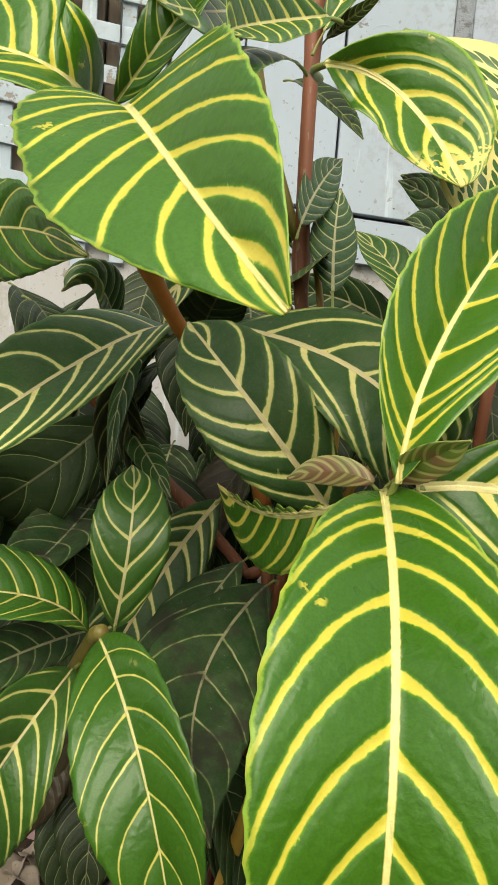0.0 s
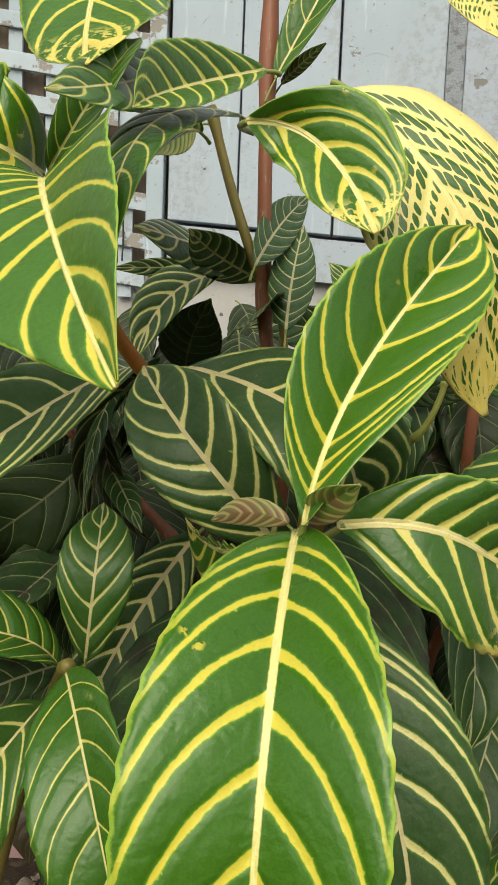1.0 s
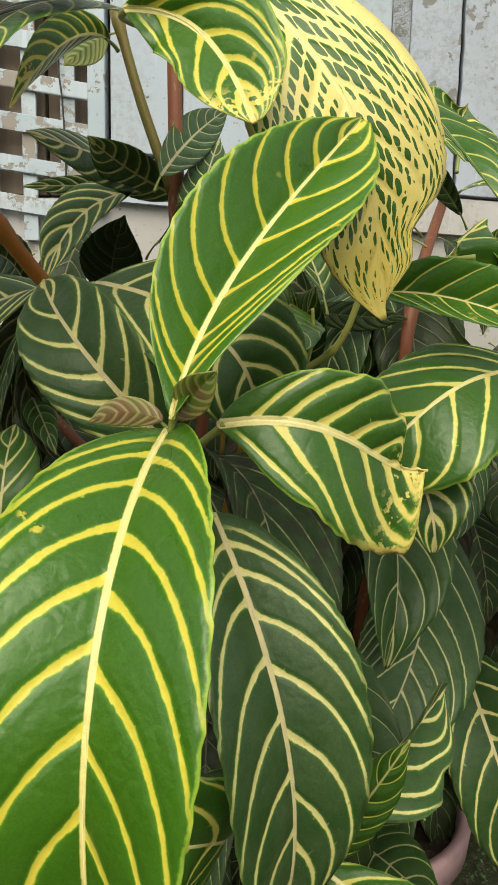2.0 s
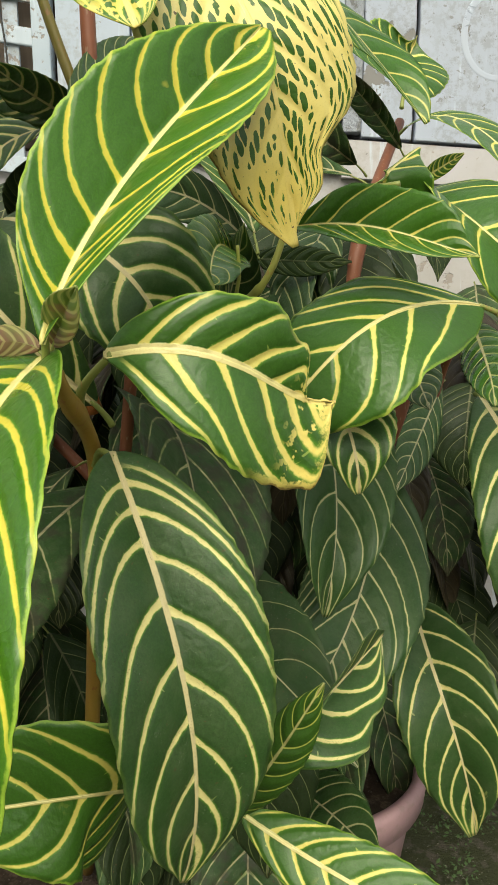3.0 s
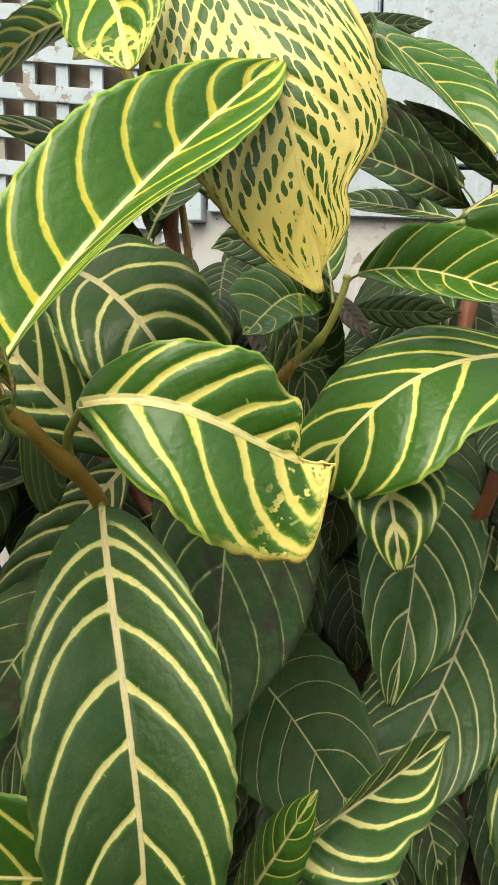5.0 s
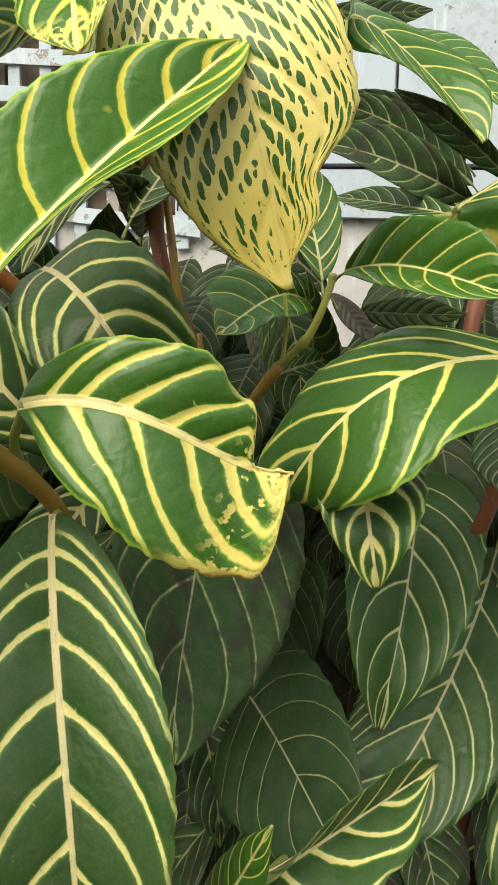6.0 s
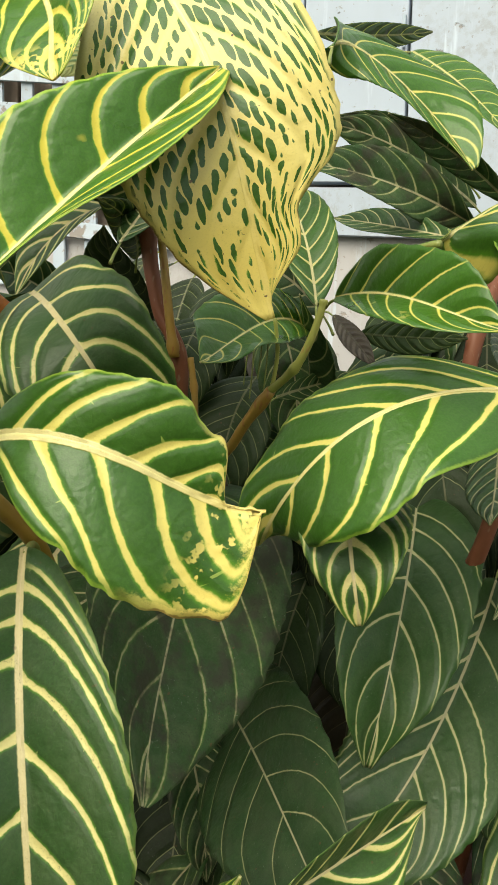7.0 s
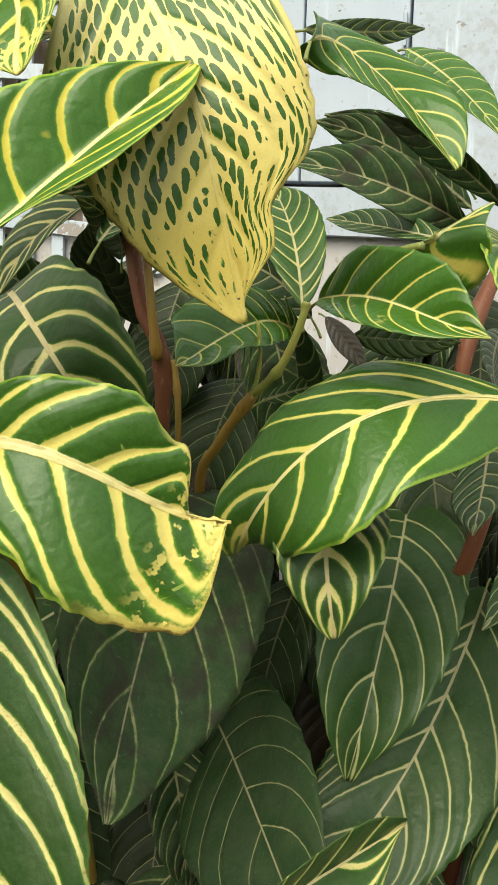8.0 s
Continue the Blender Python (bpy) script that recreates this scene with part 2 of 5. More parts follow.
    shine = n.node("ShaderNodeBsdfTranslucent", Color=n.mix(n.math("MULTIPLY", n.math("SUBTRACT", 1.0, old), 0.35), color, (0.20, 0.42, 0.03)))
    both = n.node("ShaderNodeMixShader", Fac=n.math("ADD", 0.09, n.math("MULTIPLY", old, 0.06)))
    n.tree.links.new(n.bsdf.outputs[0], both.inputs[1])
    n.tree.links.new(shine.outputs[0], both.inputs[2])
    n.tree.links.new(both.outputs[0], n.tree.nodes["Material Output"].inputs["Surface"])
    return n.mat


def leaf_back():
    n = Nodes("leaf_back")
    flat = n.attr("flat", "Vector")
    col = n.mix(n.noise(flat, 60.0, 3.0), (0.07, 0.13, 0.04), (0.11, 0.19, 0.065))
    fr = n.math("FRACT", n.attr("phase"))
    d = n.math("MULTIPLY", n.math("ABSOLUTE", n.math("SUBTRACT", fr, 0.5)), n.attr("gap"))
    col = n.mix(n.ramp(d, 0.0006, 0.0016, 0.7, 0.0), col, (0.36, 0.36, 0.13))
    return n.finish(col, 0.6, n.bump(n.ramp(d, 0.0, 0.002), 0.5, 0.001), spec=0.3)


def bud_skin():
    n = Nodes("bud_leaf")
    flat = n.attr("flat", "Vector")
    info = n.tree.nodes.new("ShaderNodeObjectInfo")
    young = n.mix(info.outputs["Random"], (0.10, 0.17, 0.025), (0.17, 0.13, 0.05))
    col = n.mix(n.ramp(n.noise(flat, 70.0, 3.0), 0.4, 0.65), young, (0.20, 0.10, 0.055))
    fr = n.math("FRACT", n.attr("phase"))
    d = n.math("MULTIPLY", n.math("ABSOLUTE", n.math("SUBTRACT", fr, 0.5)), n.attr("gap"))
    col = n.mix(n.ramp(d, 0.0003, 0.0009, 0.6, 0.0), col, (0.44, 0.42, 0.16))
    return n.finish(col, 0.42, n.bump(n.ramp(d, 0.0, 0.002), 0.2, 0.0006))


def streaky(name, a, b, c, rough=0.5, stretch=(60, 60, 14)):
    """Stem bark: long streaks, pale pores."""
    n = Nodes(name)
    p = n.coords(stretch)
    col = n.mix(n.noise(p, 1.0, 4.0), a, b)
    fine = n.coords((300, 300, 90))
    col = n.mix(n.ramp(n.noise(fine, 1.0, 2.0), 0.62, 0.7, 0.0, 0.7), col, c)
    return n.finish(col, rough, n.bump(n.noise(p, 2.0, 4.0), 0.5, 0.001))


def weathered_paint(name, paint, under, amount=0.56, tint=(0.5, 0.53, 0.56)):
    """Old paint on boards: greyed, chipped and scuffed."""
    n = Nodes(name)
    p = n.coords()
    grain = n.coords((40, 40, 3))
    base = n.mix(n.ramp(n.noise(p, 3.5, 4.0), 0.3, 0.7), paint, tint)
    base = n.mix(n.ramp(n.noise(grain, 1.0, 4.0), 0.45, 0.75, 0.0, 0.45), base, tint)
    chip = n.ramp(n.math("ADD", n.noise(p, 26.0, 5.0, 0.65), n.math("MULTIPLY", n.math("SUBTRACT", n.noise(p, 4.0, 2.0), 0.5), 0.35)), amount + 0.06, amount + 0.10)
    speck = n.ramp(n.noise(p, 130.0, 2.0), 0.66, 0.72)
    worn = n.math("MULTIPLY", n.ramp(n.noise(n.coords((9, 9, 1.6)), 1.0, 3.0), 0.46, 0.62), n.ramp(n.noise(p, 75.0, 5.0, 0.75), 0.44, 0.62))
    base = n.mix(n.math("MULTIPLY", worn, 0.4), base, under)
    streak = n.ramp(n.noise(n.coords((55, 55, 5)), 1.0, 4.0, 0.6), 0.60, 0.70, 0.0, 0.6)
    base = n.mix(streak, base, (0.60, 0.68, 0.77))
    col = n.mix(n.math("MAXIMUM", chip, n.math("MULTIPLY", speck, 0.7)), base, under)
    nick = n.ramp(n.noise(p, 48.0, 2.0), 0.735, 0.76)
    col = n.mix(n.math("MULTIPLY", nick, 0.85), col, (0.07, 0.065, 0.06))
    h = n.math("SUBTRACT", n.math("MULTIPLY", n.noise(grain, 2.0, 4.0), 0.4), chip)
    return n.finish(col, n.ramp(n.noise(p, 14.0, 3.0), 0.3, 0.7, 0.5, 0.75), n.bump(h, 0.5, 0.0015), spec=0.35)


def raw_wood(name, a, b):
    n = Nodes(name)
    p = n.coords((90, 90, 7))
    col = n.mix(n.noise(p, 1.0, 5.0, 0.65), a, b)
    col = n.mix(n.ramp(n.noise(n.coords(), 9.0, 4.0), 0.5, 0.75, 0.0, 0.6), col, (0.12, 0.10, 0.085))
    return n.finish(col, 0.8, n.bump(n.noise(p, 2.0, 4.0), 0.6, 0.002), spec=0.2)


def plastic_pot():
    n = Nodes("pot_plastic")
    p = n.coords()
    col = n.mix(n.noise(p, 22.0, 4.0), (0.36, 0.215, 0.235), (0.43, 0.27, 0.285))
    col = n.mix(n.ramp(n.noise(p, 60.0, 4.0, 0.7), 0.5, 0.75, 0.0, 0.6), col, (0.26, 0.19, 0.17))
    return n.finish(col, 0.55, n.bump(n.noise(p, 120.0, 3.0), 0.2, 0.001))


def earth(name, a, b, c, scale=1.0):
    n = Nodes(name)
    p = n.coords(shift=False)
    col = n.mix(n.noise(p, 9.0 * scale, 5.0, 0.65), a, b)
    col = n.mix(n.ramp(n.noise(p, 55.0 * scale, 4.0, 0.7), 0.5, 0.66), col, c)
    col = n.mix(n.ramp(n.noise(p, 260.0 * scale, 2.0), 0.66, 0.72, 0.0, 0.7), col, (0.24, 0.22, 0.19))
    return n.finish(col, 0.9, n.bump(n.noise(p, 160.0 * scale, 5.0, 0.7), 0.9, 0.006), spec=0.2)


LEAF, BACK, BUD = leaf_blade(), leaf_back(), bud_skin()
RIB = streaky("midrib_pale", (0.78, 0.70, 0.27), (0.82, 0.75, 0.38), (0.68, 0.58, 0.24), 0.45, (200, 200, 60))
RIB_OLD = streaky("midrib_old", (0.60, 0.50, 0.27), (0.70, 0.60, 0.34), (0.38, 0.27, 0.15), 0.55, (200, 200, 60))
PETIOLE = streaky("petiole_green", (0.17, 0.22, 0.05), (0.28, 0.30, 0.08), (0.33, 0.18, 0.07), 0.45)
RED_STEM = streaky("stem_red", (0.18, 0.055, 0.028), (0.28, 0.10, 0.048), (0.30, 0.19, 0.12), 0.5)
OCHRE_STEM = streaky("stem_ochre", (0.40, 0.20, 0.035), (0.30, 0.22, 0.045), (0.30, 0.12, 0.04), 0.42, (45, 45, 22))
ORANGE_STEM = streaky("stem_orange", (0.33, 0.09, 0.025), (0.42, 0.17, 0.035), (0.24, 0.09, 0.04), 0.42)
GREEN_STEM = streaky("stem_green", (0.32, 0.34, 0.07), (0.44, 0.43, 0.11), (0.40, 0.24, 0.08), 0.42)
OLIVE_STEM = streaky("stem_olive", (0.15, 0.13, 0.03), (0.22, 0.17, 0.04), (0.30, 0.14, 0.06), 0.45)
WHITE_BOARD = weathered_paint("board_paint", (0.42, 0.465, 0.565), (0.22, 0.215, 0.21), 0.56, (0.39, 0.43, 0.515))
PANEL_PAINT = weathered_paint("panel_paint", (0.43, 0.495, 0.595), (0.28, 0.27, 0.265), 0.62, (0.41, 0.465, 0.545))
LATTICE_PAINT = weathered_paint("lattice_paint", (0.50, 0.57, 0.65), (0.30, 0.27, 0.25), 0.50, (0.40, 0.47, 0.55))
PLINTH = weathered_paint("plinth_plaster", (0.50, 0.485, 0.505), (0.34, 0.30, 0.27), 0.57, (0.45, 0.43, 0.42))
BROWN_WOOD = raw_wood("brown_boards", (0.16, 0.125, 0.10), (0.26, 0.21, 0.17))
POT = plastic_pot()
SOIL = earth("potting_soil", (0.035, 0.026, 0.02), (0.075, 0.055, 0.04), (0.13, 0.10, 0.075))
GROUND = earth("mossy_ground", (0.030, 0.034, 0.018), (0.052, 0.060, 0.026), (0.085, 0.075, 0.06))
MORTAR = earth("rough_cement", (0.37, 0.39, 0.43), (0.43, 0.465, 0.535), (0.24, 0.24, 0.24), 1.5)
CHALK = weathered_paint("chalk", (0.455, 0.505, 0.60), (0.42, 0.465, 0.565), 0.50, (0.43, 0.475, 0.57))
MOSS = streaky("weed_green", (0.035, 0.075, 0.018), (0.06, 0.11, 0.03), (0.09, 0.10, 0.05), 0.7, (80, 80, 80))
DRY = streaky("dry_leaf", (0.24, 0.19, 0.15), (0.36, 0.30, 0.25), (0.14, 0.10, 0.08), 0.8, (120, 120, 40))
WIRE = streaky("wire_dark", (0.02, 0.02, 0.02), (0.035, 0.035, 0.035), (0.06, 0.06, 0.06), 0.5)


# ---- mesh helpers ----
def part(name, bm, material, parent=None, label=""):
    """Links a bmesh as one mesh object, under parent if given."""
    me = bpy.data.meshes.new(name)
    bm.to_mesh(me)
    bm.free()
    me.materials.append(material)
    ob = new(name, me)
    ob.parent = parent
    return tagged(ob, label)


def smooth(ob):
    for f in ob.data.polygons:
        f.use_smooth = True
    return ob


def box(bm, x0, x1, y0, y1, z0, z1, bevel=0.0, m=None):
    r = bmesh.ops.create_cube(bm, size=1.0)
    bmesh.ops.scale(bm, verts=r["verts"], vec=(x1 - x0, y1 - y0, z1 - z0))
    bmesh.ops.translate(bm, verts=r["verts"], vec=((x0 + x1) / 2, (y0 + y1) / 2, (z0 + z1) / 2))
    if bevel:
        edges = {e for v in r["verts"] for e in v.link_edges}
        verts = bmesh.ops.bevel(bm, geom=list(edges), offset=bevel, segments=2, affect="EDGES", profile=0.5)["verts"]
    if m is not None:
        bmesh.ops.transform(bm, matrix=m, verts=bm.verts)
    return bm


def spline(points, steps):
    """Catmull-Rom through the points."""
    pts = [Vector(p) for p in points]
    pts = [pts[0] * 2 - pts[1]] + pts + [pts[-1] * 2 - pts[-2]]
    out = []
    for i in range(1, len(pts) - 2):
        a, b, c, d = pts[i - 1:i + 3]
        for k in range(steps):
            t = k / steps
            out.append(0.5 * (2 * b + (c - a) * t + (2 * a - 5 * b + 4 * c - d) * t * t + (3 * b - a - 3 * c + d) * t ** 3))
    return out + [pts[-2]]


def tube(points, radii, sides=10, knots=(), flat=1.0, up=None):
    """A capped tube along points; radii from first to last, swollen at the knots (fractions of the way)."""
    bm = bmesh.new()
    rings, n = [], len(points)
    for i, p in enumerate(points):
        t = (points[min(i + 1, n - 1)] - points[max(i - 1, 0)]).normalized()
        ref = Vector(up) if up is not None else (Vector((1, 0, 0)) if abs(t.x) < 0.8 else Vector((0, 1, 0)))
        a = t.cross(ref).normalized()
        b = t.cross(a)
        s = i / (n - 1)
        k = s * (len(radii) - 1)
        j = min(int(k), len(radii) - 2)
        r = radii[j] + (radii[j + 1] - radii[j]) * (k - j)
        for knot in knots:
            r *= 1 + 0.38 * math.exp(-((s - knot) * n / 1.3) ** 2)
        rings.append([bm.verts.new(p + r * (math.cos(q) * a + flat * math.sin(q) * b)) for q in (2 * math.pi * m / sides for m in range(sides))])
    for lo, hi in zip(rings, rings[1:]):
        for m in range(sides):
            bm.faces.new((lo[m], lo[(m + 1) % sides], hi[(m + 1) % sides], hi[m]))
    bm.faces.new(rings[0])
    bm.faces.new(rings[-1][::-1])
    bmesh.ops.recalc_face_normals(bm, faces=bm.faces)
    return bm


# ---- the plants ----


def half_width(s, blunt=0.0):
    return np.maximum(np.sin(np.pi * np.clip(s, 0, 1) ** 0.95), 0) ** ((0.72 + 0.45 * s ** 5) * (1 - blunt * s ** 3))


STATIONS = np.array([0, 0.05, 0.13, 0.24, 0.37, 0.5, 0.63, 0.75, 0.86, 0.94, 1.0])


def outline(s, values):
    """A smooth curve through the half widths at the STATIONS."""
    y = np.array(values, float)
    m = np.gradient(y, STATIONS)
    m[0] = y[1] / STATIONS[1] * 1.6
    i = np.clip(np.searchsorted(STATIONS, s) - 1, 0, len(STATIONS) - 2)
    step = STATIONS[i + 1] - STATIONS[i]
    t = (s - STATIONS[i]) / step
    return np.maximum((2 * t ** 3 - 3 * t ** 2 + 1) * y[i] + (t ** 3 - 2 * t ** 2 + t) * step * m[i] + (3 * t ** 2 - 2 * t ** 3) * y[i + 1] + (t ** 3 - t ** 2) * step * m[i + 1], 0)


# vein width in cm, yellowing, dust, age
TRAITS = {
    "fresh": (0.31, 0.25, 0.05, 0.0),
    "green": (0.25, 0.1, 0.15, 0.32),
    "tipped": (0.34, 0.8, 0.15, 0.12),
    "mature": (0.29, 0.1, 0.6, 0.88),
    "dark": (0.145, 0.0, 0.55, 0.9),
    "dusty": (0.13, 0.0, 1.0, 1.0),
    # vein width thin enough to take on the painted inner shade
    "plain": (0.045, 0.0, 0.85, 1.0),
    "yellow": (0.30, 1.0, 0.15, 0.35),
    "fine": (0.105, 0.05, 0.06, 0.22),
    "sheen": (0.18, 0.05, 0.45, 0.55),
    "grimy": (0.15, 0.0, 1.0, 1.0),
    "broad": (0.28, 0.3, 0.1, 0.42),
    "torn": (0.36, 0.84, 0.15, 0.42),
    "dead": (0.06, 0.0, 0.5, 1.0),
    "faded": (0.075, 0.0, 0.9, 1.0),
    "withered": (0.22, 0.0, 0.3, 1.0),
    "young": (0.11, 0.0, 0.0, 0.45),
}
LABELS = {
    "fresh": "glossy bright green leaf with bold yellow veins",
    "green": "green leaf with pale yellow veins",
    "tipped": "green leaf with yellow veins and a yellowing tip",
    "mature": "dark green mature leaf with cream veins",
    "dark": "dark green leaf with thin pale veins",
    "dusty": "dull dusty dark green leaf with thin veins",
    "plain": "plain leaf, its near-black colour standing in for inner shade",
    "yellow": "yellowing leaf with green islands and a torn edge",
    "fine": "glossy green leaf with fine pale veins",
    "sheen": "dull green leaf with lime-coloured veins",
    "grimy": "dark leaf with grime or painted shade and broken pale veins",
    "broad": "broad glossy green leaf with cream-yellow veins",
    "torn": "dark green leaf with wide yellow veins and a torn tip",
    "dead": "withered brown leaf hanging in the shade",
    "faded": "dull grey-green leaf with faint veins",
    "withered": "withered hanging leaf with brown and tan stripes",
    "young": "glossy young olive-green leaf with a toothed edge",
    "bud": "small brownish new leaf",
}


def leaf(plant, style, base, bend, tip, side, width, fold_l, fold_r, twist, veins=8, veins_l=(), veins_r=(), sweep=1.0, blunt_l=0.0, blunt_r=0.0, tears=(), node=None, wave=0.012, bow=0.16, curl=1.0, NU=60, NV=20, bare=None, bend2=None, curve_l=0.0, curve_r=0.0, edge_l=(), edge_r=(), lean_l=(), lean_r=()):
    """One leaf: the midrib runs as an arc from base over bend (and bend2) to tip; side points to its right; the halves are folded up by radians,
    more or less towards the tip by the curves; edges: half widths at the STATIONS; lean: how the side veins run forward on their way out."""
    rng = random.Random(repr(base))
    P0, P1, P2, S = (np.array(a, float) for a in (base, bend, tip, side))
    s = np.linspace(0, 1, NU + 1)
    if bend2 is None:
        Q1, Q2 = P0 + (P1 - P0) * 2 / 3, P2 + (P1 - P2) * 2 / 3
    else:
        Q1, Q2 = P1, np.array(bend2, float)
    C = ((1 - s) ** 3)[:, None] * P0 + (3 * s * (1 - s) ** 2)[:, None] * Q1 + (3 * s * s * (1 - s))[:, None] * Q2 + (s ** 3)[:, None] * P2
    T = ((1 - s) ** 2)[:, None] * (Q1 - P0) + (2 * s * (1 - s))[:, None] * (Q2 - Q1) + (s * s)[:, None] * (P2 - Q2)
    speed = np.maximum(3 * np.linalg.norm(T, axis=1), 0.01)[:, None]
    T /= np.linalg.norm(T, axis=1)[:, None]
    Sd = S - T * (T @ S)[:, None]
    Sd /= np.linalg.norm(Sd, axis=1)[:, None]
    N = np.cross(Sd, T)
    a = (twist * (s - 0.5))[:, None]
    Sd, N = Sd * np.cos(a) + N * np.sin(a), N * np.cos(a) - Sd * np.sin(a)
    length = np.linalg.norm(np.diff(C, axis=0), axis=1).sum()
    h = half_width(s) * width / 2 + 0.0007
    usual = (sweep * 0.42 * width / length, sweep * 0.10 * curl)
    v = np.linspace(-1, 1, NV + 1)
    V, SG = np.meshgrid(v, s)
    av = np.abs(V)
    reach = 0.22 + 0.78 * np.sin(np.pi * np.minimum(SG, 0.5))

    def veining(roots, lean):
        """Counts the side veins that leave the midrib at these roots; a vein lies at each half."""
        if not roots:
            start = rng.uniform(0.02, 0.06)
            roots = [start + (0.93 - start) * (k / veins) ** 1.12 + rng.uniform(-0.012, 0.012) for k in range(veins)]
        k1, k2 = lean or usual
        root = SG - reach * (k1 * av + k2 * av ** 3)
        slope = speed * reach * (k1 + 3 * k2 * av ** 2) / np.maximum(h[:, None], 0.004)
        roots = sorted(roots) if len(roots) > 1 else [roots[0] - 0.15, roots[0]]
        while roots[0] > 0.10 and len(roots) < 14:
            roots.insert(0, roots[0] - min(0.12, max(0.05, (roots[1] - roots[0]) * 0.9)))
        while roots[-1] < 0.93 and len(roots) < 16:
            roots.append(roots[-1] + min(0.16, max(0.07, roots[-1] - roots[-2])))
        r = np.array([2 * roots[0] - roots[1], *roots, 2 * roots[-1] - roots[-2]])
        knots = np.concatenate([[(r[0] + r[1]) / 2], r[1:-1], [(r[-1] + r[-2]) / 2]])
        count = np.concatenate([[0], np.arange(len(roots)) + 0.5, [len(roots)]])
        ph = np.interp(root, knots, count)
        step = np.interp(root, r[1:-1], np.gradient(r)[1:-1])
        run = np.hypot(av * h[:, None], speed * reach * (k1 * av + k2 * av ** 3))
        return ph, step * speed / np.sqrt(1 + slope ** 2), run

    ph_l, gap_l, run_l = veining(list(veins_l), lean_l)
    ph_r, gap_r, run_r = veining(list(veins_r), lean_r)
    phase = np.where(V < 0, ph_l, ph_r)
    ph0 = rng.uniform(0, 6.28)
    scallop = 1 + 0.013 * np.cos(2 * np.pi * phase * 2) * (av > 0.99) + 0.02 * np.sin(9 * SG + ph0 + V)
    # tears: side (-1 left, 1 right), from and to along the leaf, how deep
    for where, s0, s1, deep in tears:
        ragged = 0.06 * np.sin(70 * SG + 3 * V) + 0.05 * np.sin(31 * SG)
        inside = 1 / (1 + np.exp(-(SG - s0) * 130)) / (1 + np.exp((SG - s1) * 130))
        scallop = scallop * np.where(V * where > 0, 1 - inside * (deep + ragged * deep), 1.0)
    reach_l = outline(s, edge_l) if edge_l else half_width(s, blunt_l)
    reach_r = outline(s, edge_r) if edge_r else half_width(s, blunt_r)
    X = V * (np.where(V < 0, reach_l[:, None], reach_r[:, None]) * width / 2 + 0.0007) * scallop
    ang = np.where(V < 0, fold_l + curve_l * (SG - 0.5), fold_r + curve_r * (SG - 0.5))
    lift = np.abs(X) * np.sin(ang) + bow * h[:, None] * (av - av ** 2) * 0.6
    lift = lift + wave * width * av ** 2 * np.sin(2 * np.pi * (2.6 * SG) + ph0 + 1.5 * np.sign(V))
    lift = lift + np.clip(0.05 * np.where(V < 0, gap_l, gap_r), 0, min(0.0012, 0.017 * width)) * np.cos(2 * np.pi * phase) * av * (1 - av) * 2
    pos = C[:, None, :] + (X * np.cos(ang))[..., None] * Sd[:, None, :] + lift[..., None] * N[:, None, :]
    du, dv = np.gradient(pos, axis=0), np.gradient(pos, axis=1)
    nrm = np.cross(dv, du)
    nrm /= np.maximum(np.linalg.norm(nrm, axis=2), 1e-9)[..., None]
    thick = 0.00045 * (1 - 0.6 * av ** 3)
    top, low = pos + nrm * thick[..., None], pos - nrm * thick[..., None]
    verts = np.concatenate([top.reshape(-1, 3), low.reshape(-1, 3)])
    idx = np.arange((NU + 1) * (NV + 1)).reshape(NU + 1, NV + 1)
    off = idx.size
    q = np.stack([idx[:-1, :-1], idx[:-1, 1:], idx[1:, 1:], idx[1:, :-1]], -1).reshape(-1, 4)
    faces = q.tolist() + (q[:, ::-1] + off).tolist()
    ring = np.concatenate([idx[0, :], idx[1:, -1], idx[-1, -2::-1], idx[-2:0:-1, 0]])
    faces += [(int(ring[i]) + off, int(ring[(i + 1) % len(ring)]) + off, int(ring[(i + 1) % len(ring)]), int(ring[i])) for i in range(len(ring))]
    me = bpy.data.meshes.new("leaf")
    me.from_pydata(verts.tolist(), [], faces)
    me.polygons.foreach_set("use_smooth", np.ones(len(faces), bool))
    me.materials.append(bare or (BUD if style == "bud" else LEAF))
    me.materials.append(bare or BACK)
    slot = np.zeros(len(faces), np.int32)
    slot[len(q):2 * len(q)] = 1
    me.polygons.foreach_set("material_index", slot)

    def store(name, kind, values, field="value"):
        both = np.concatenate([values, values]).astype(np.float32)
        me.attributes.new(name, kind, "POINT").data.foreach_set(field, both.ravel())

    shift = rng.uniform(0, 3)
    store("where", "FLOAT_VECTOR", np.stack([SG, V, 0 * V], -1).reshape(-1, 3), "vector")
    store("flat", "FLOAT_VECTOR", np.stack([SG * length, X, 0 * V + shift], -1).reshape(-1, 3), "vector")
    loops = np.zeros(len(me.loops), np.int32)
    me.loops.foreach_get("vertex_index", loops)
    mid = np.repeat(np.array([np.mean([f % off % (NV + 1) for f in face]) for face in faces]) < NV / 2, [len(face) for face in faces])
    for name, lf, rt in (("phase", ph_l, ph_r), ("gap", gap_l, gap_r), ("run", run_l, run_r)):
        me.attributes.new(name, "FLOAT", "CORNER").data.foreach_set("value", np.where(mid, lf.ravel()[loops % off], rt.ravel()[loops % off]).astype(np.float32))
    vw, yl, dust, age = TRAITS.get(style, TRAITS["green"])
    vw *= min(1.0, max(0.4, width / 0.052))
    store("age", "FLOAT", np.full(off, age))
    store("traits", "FLOAT_COLOR", np.tile([vw, yl, dust, {"dead": 0.0, "withered": 0.35}.get(style, 1.0)], (off, 1)), "color")
    me.update()
    if bare:
        return new("dry_leaf", me)
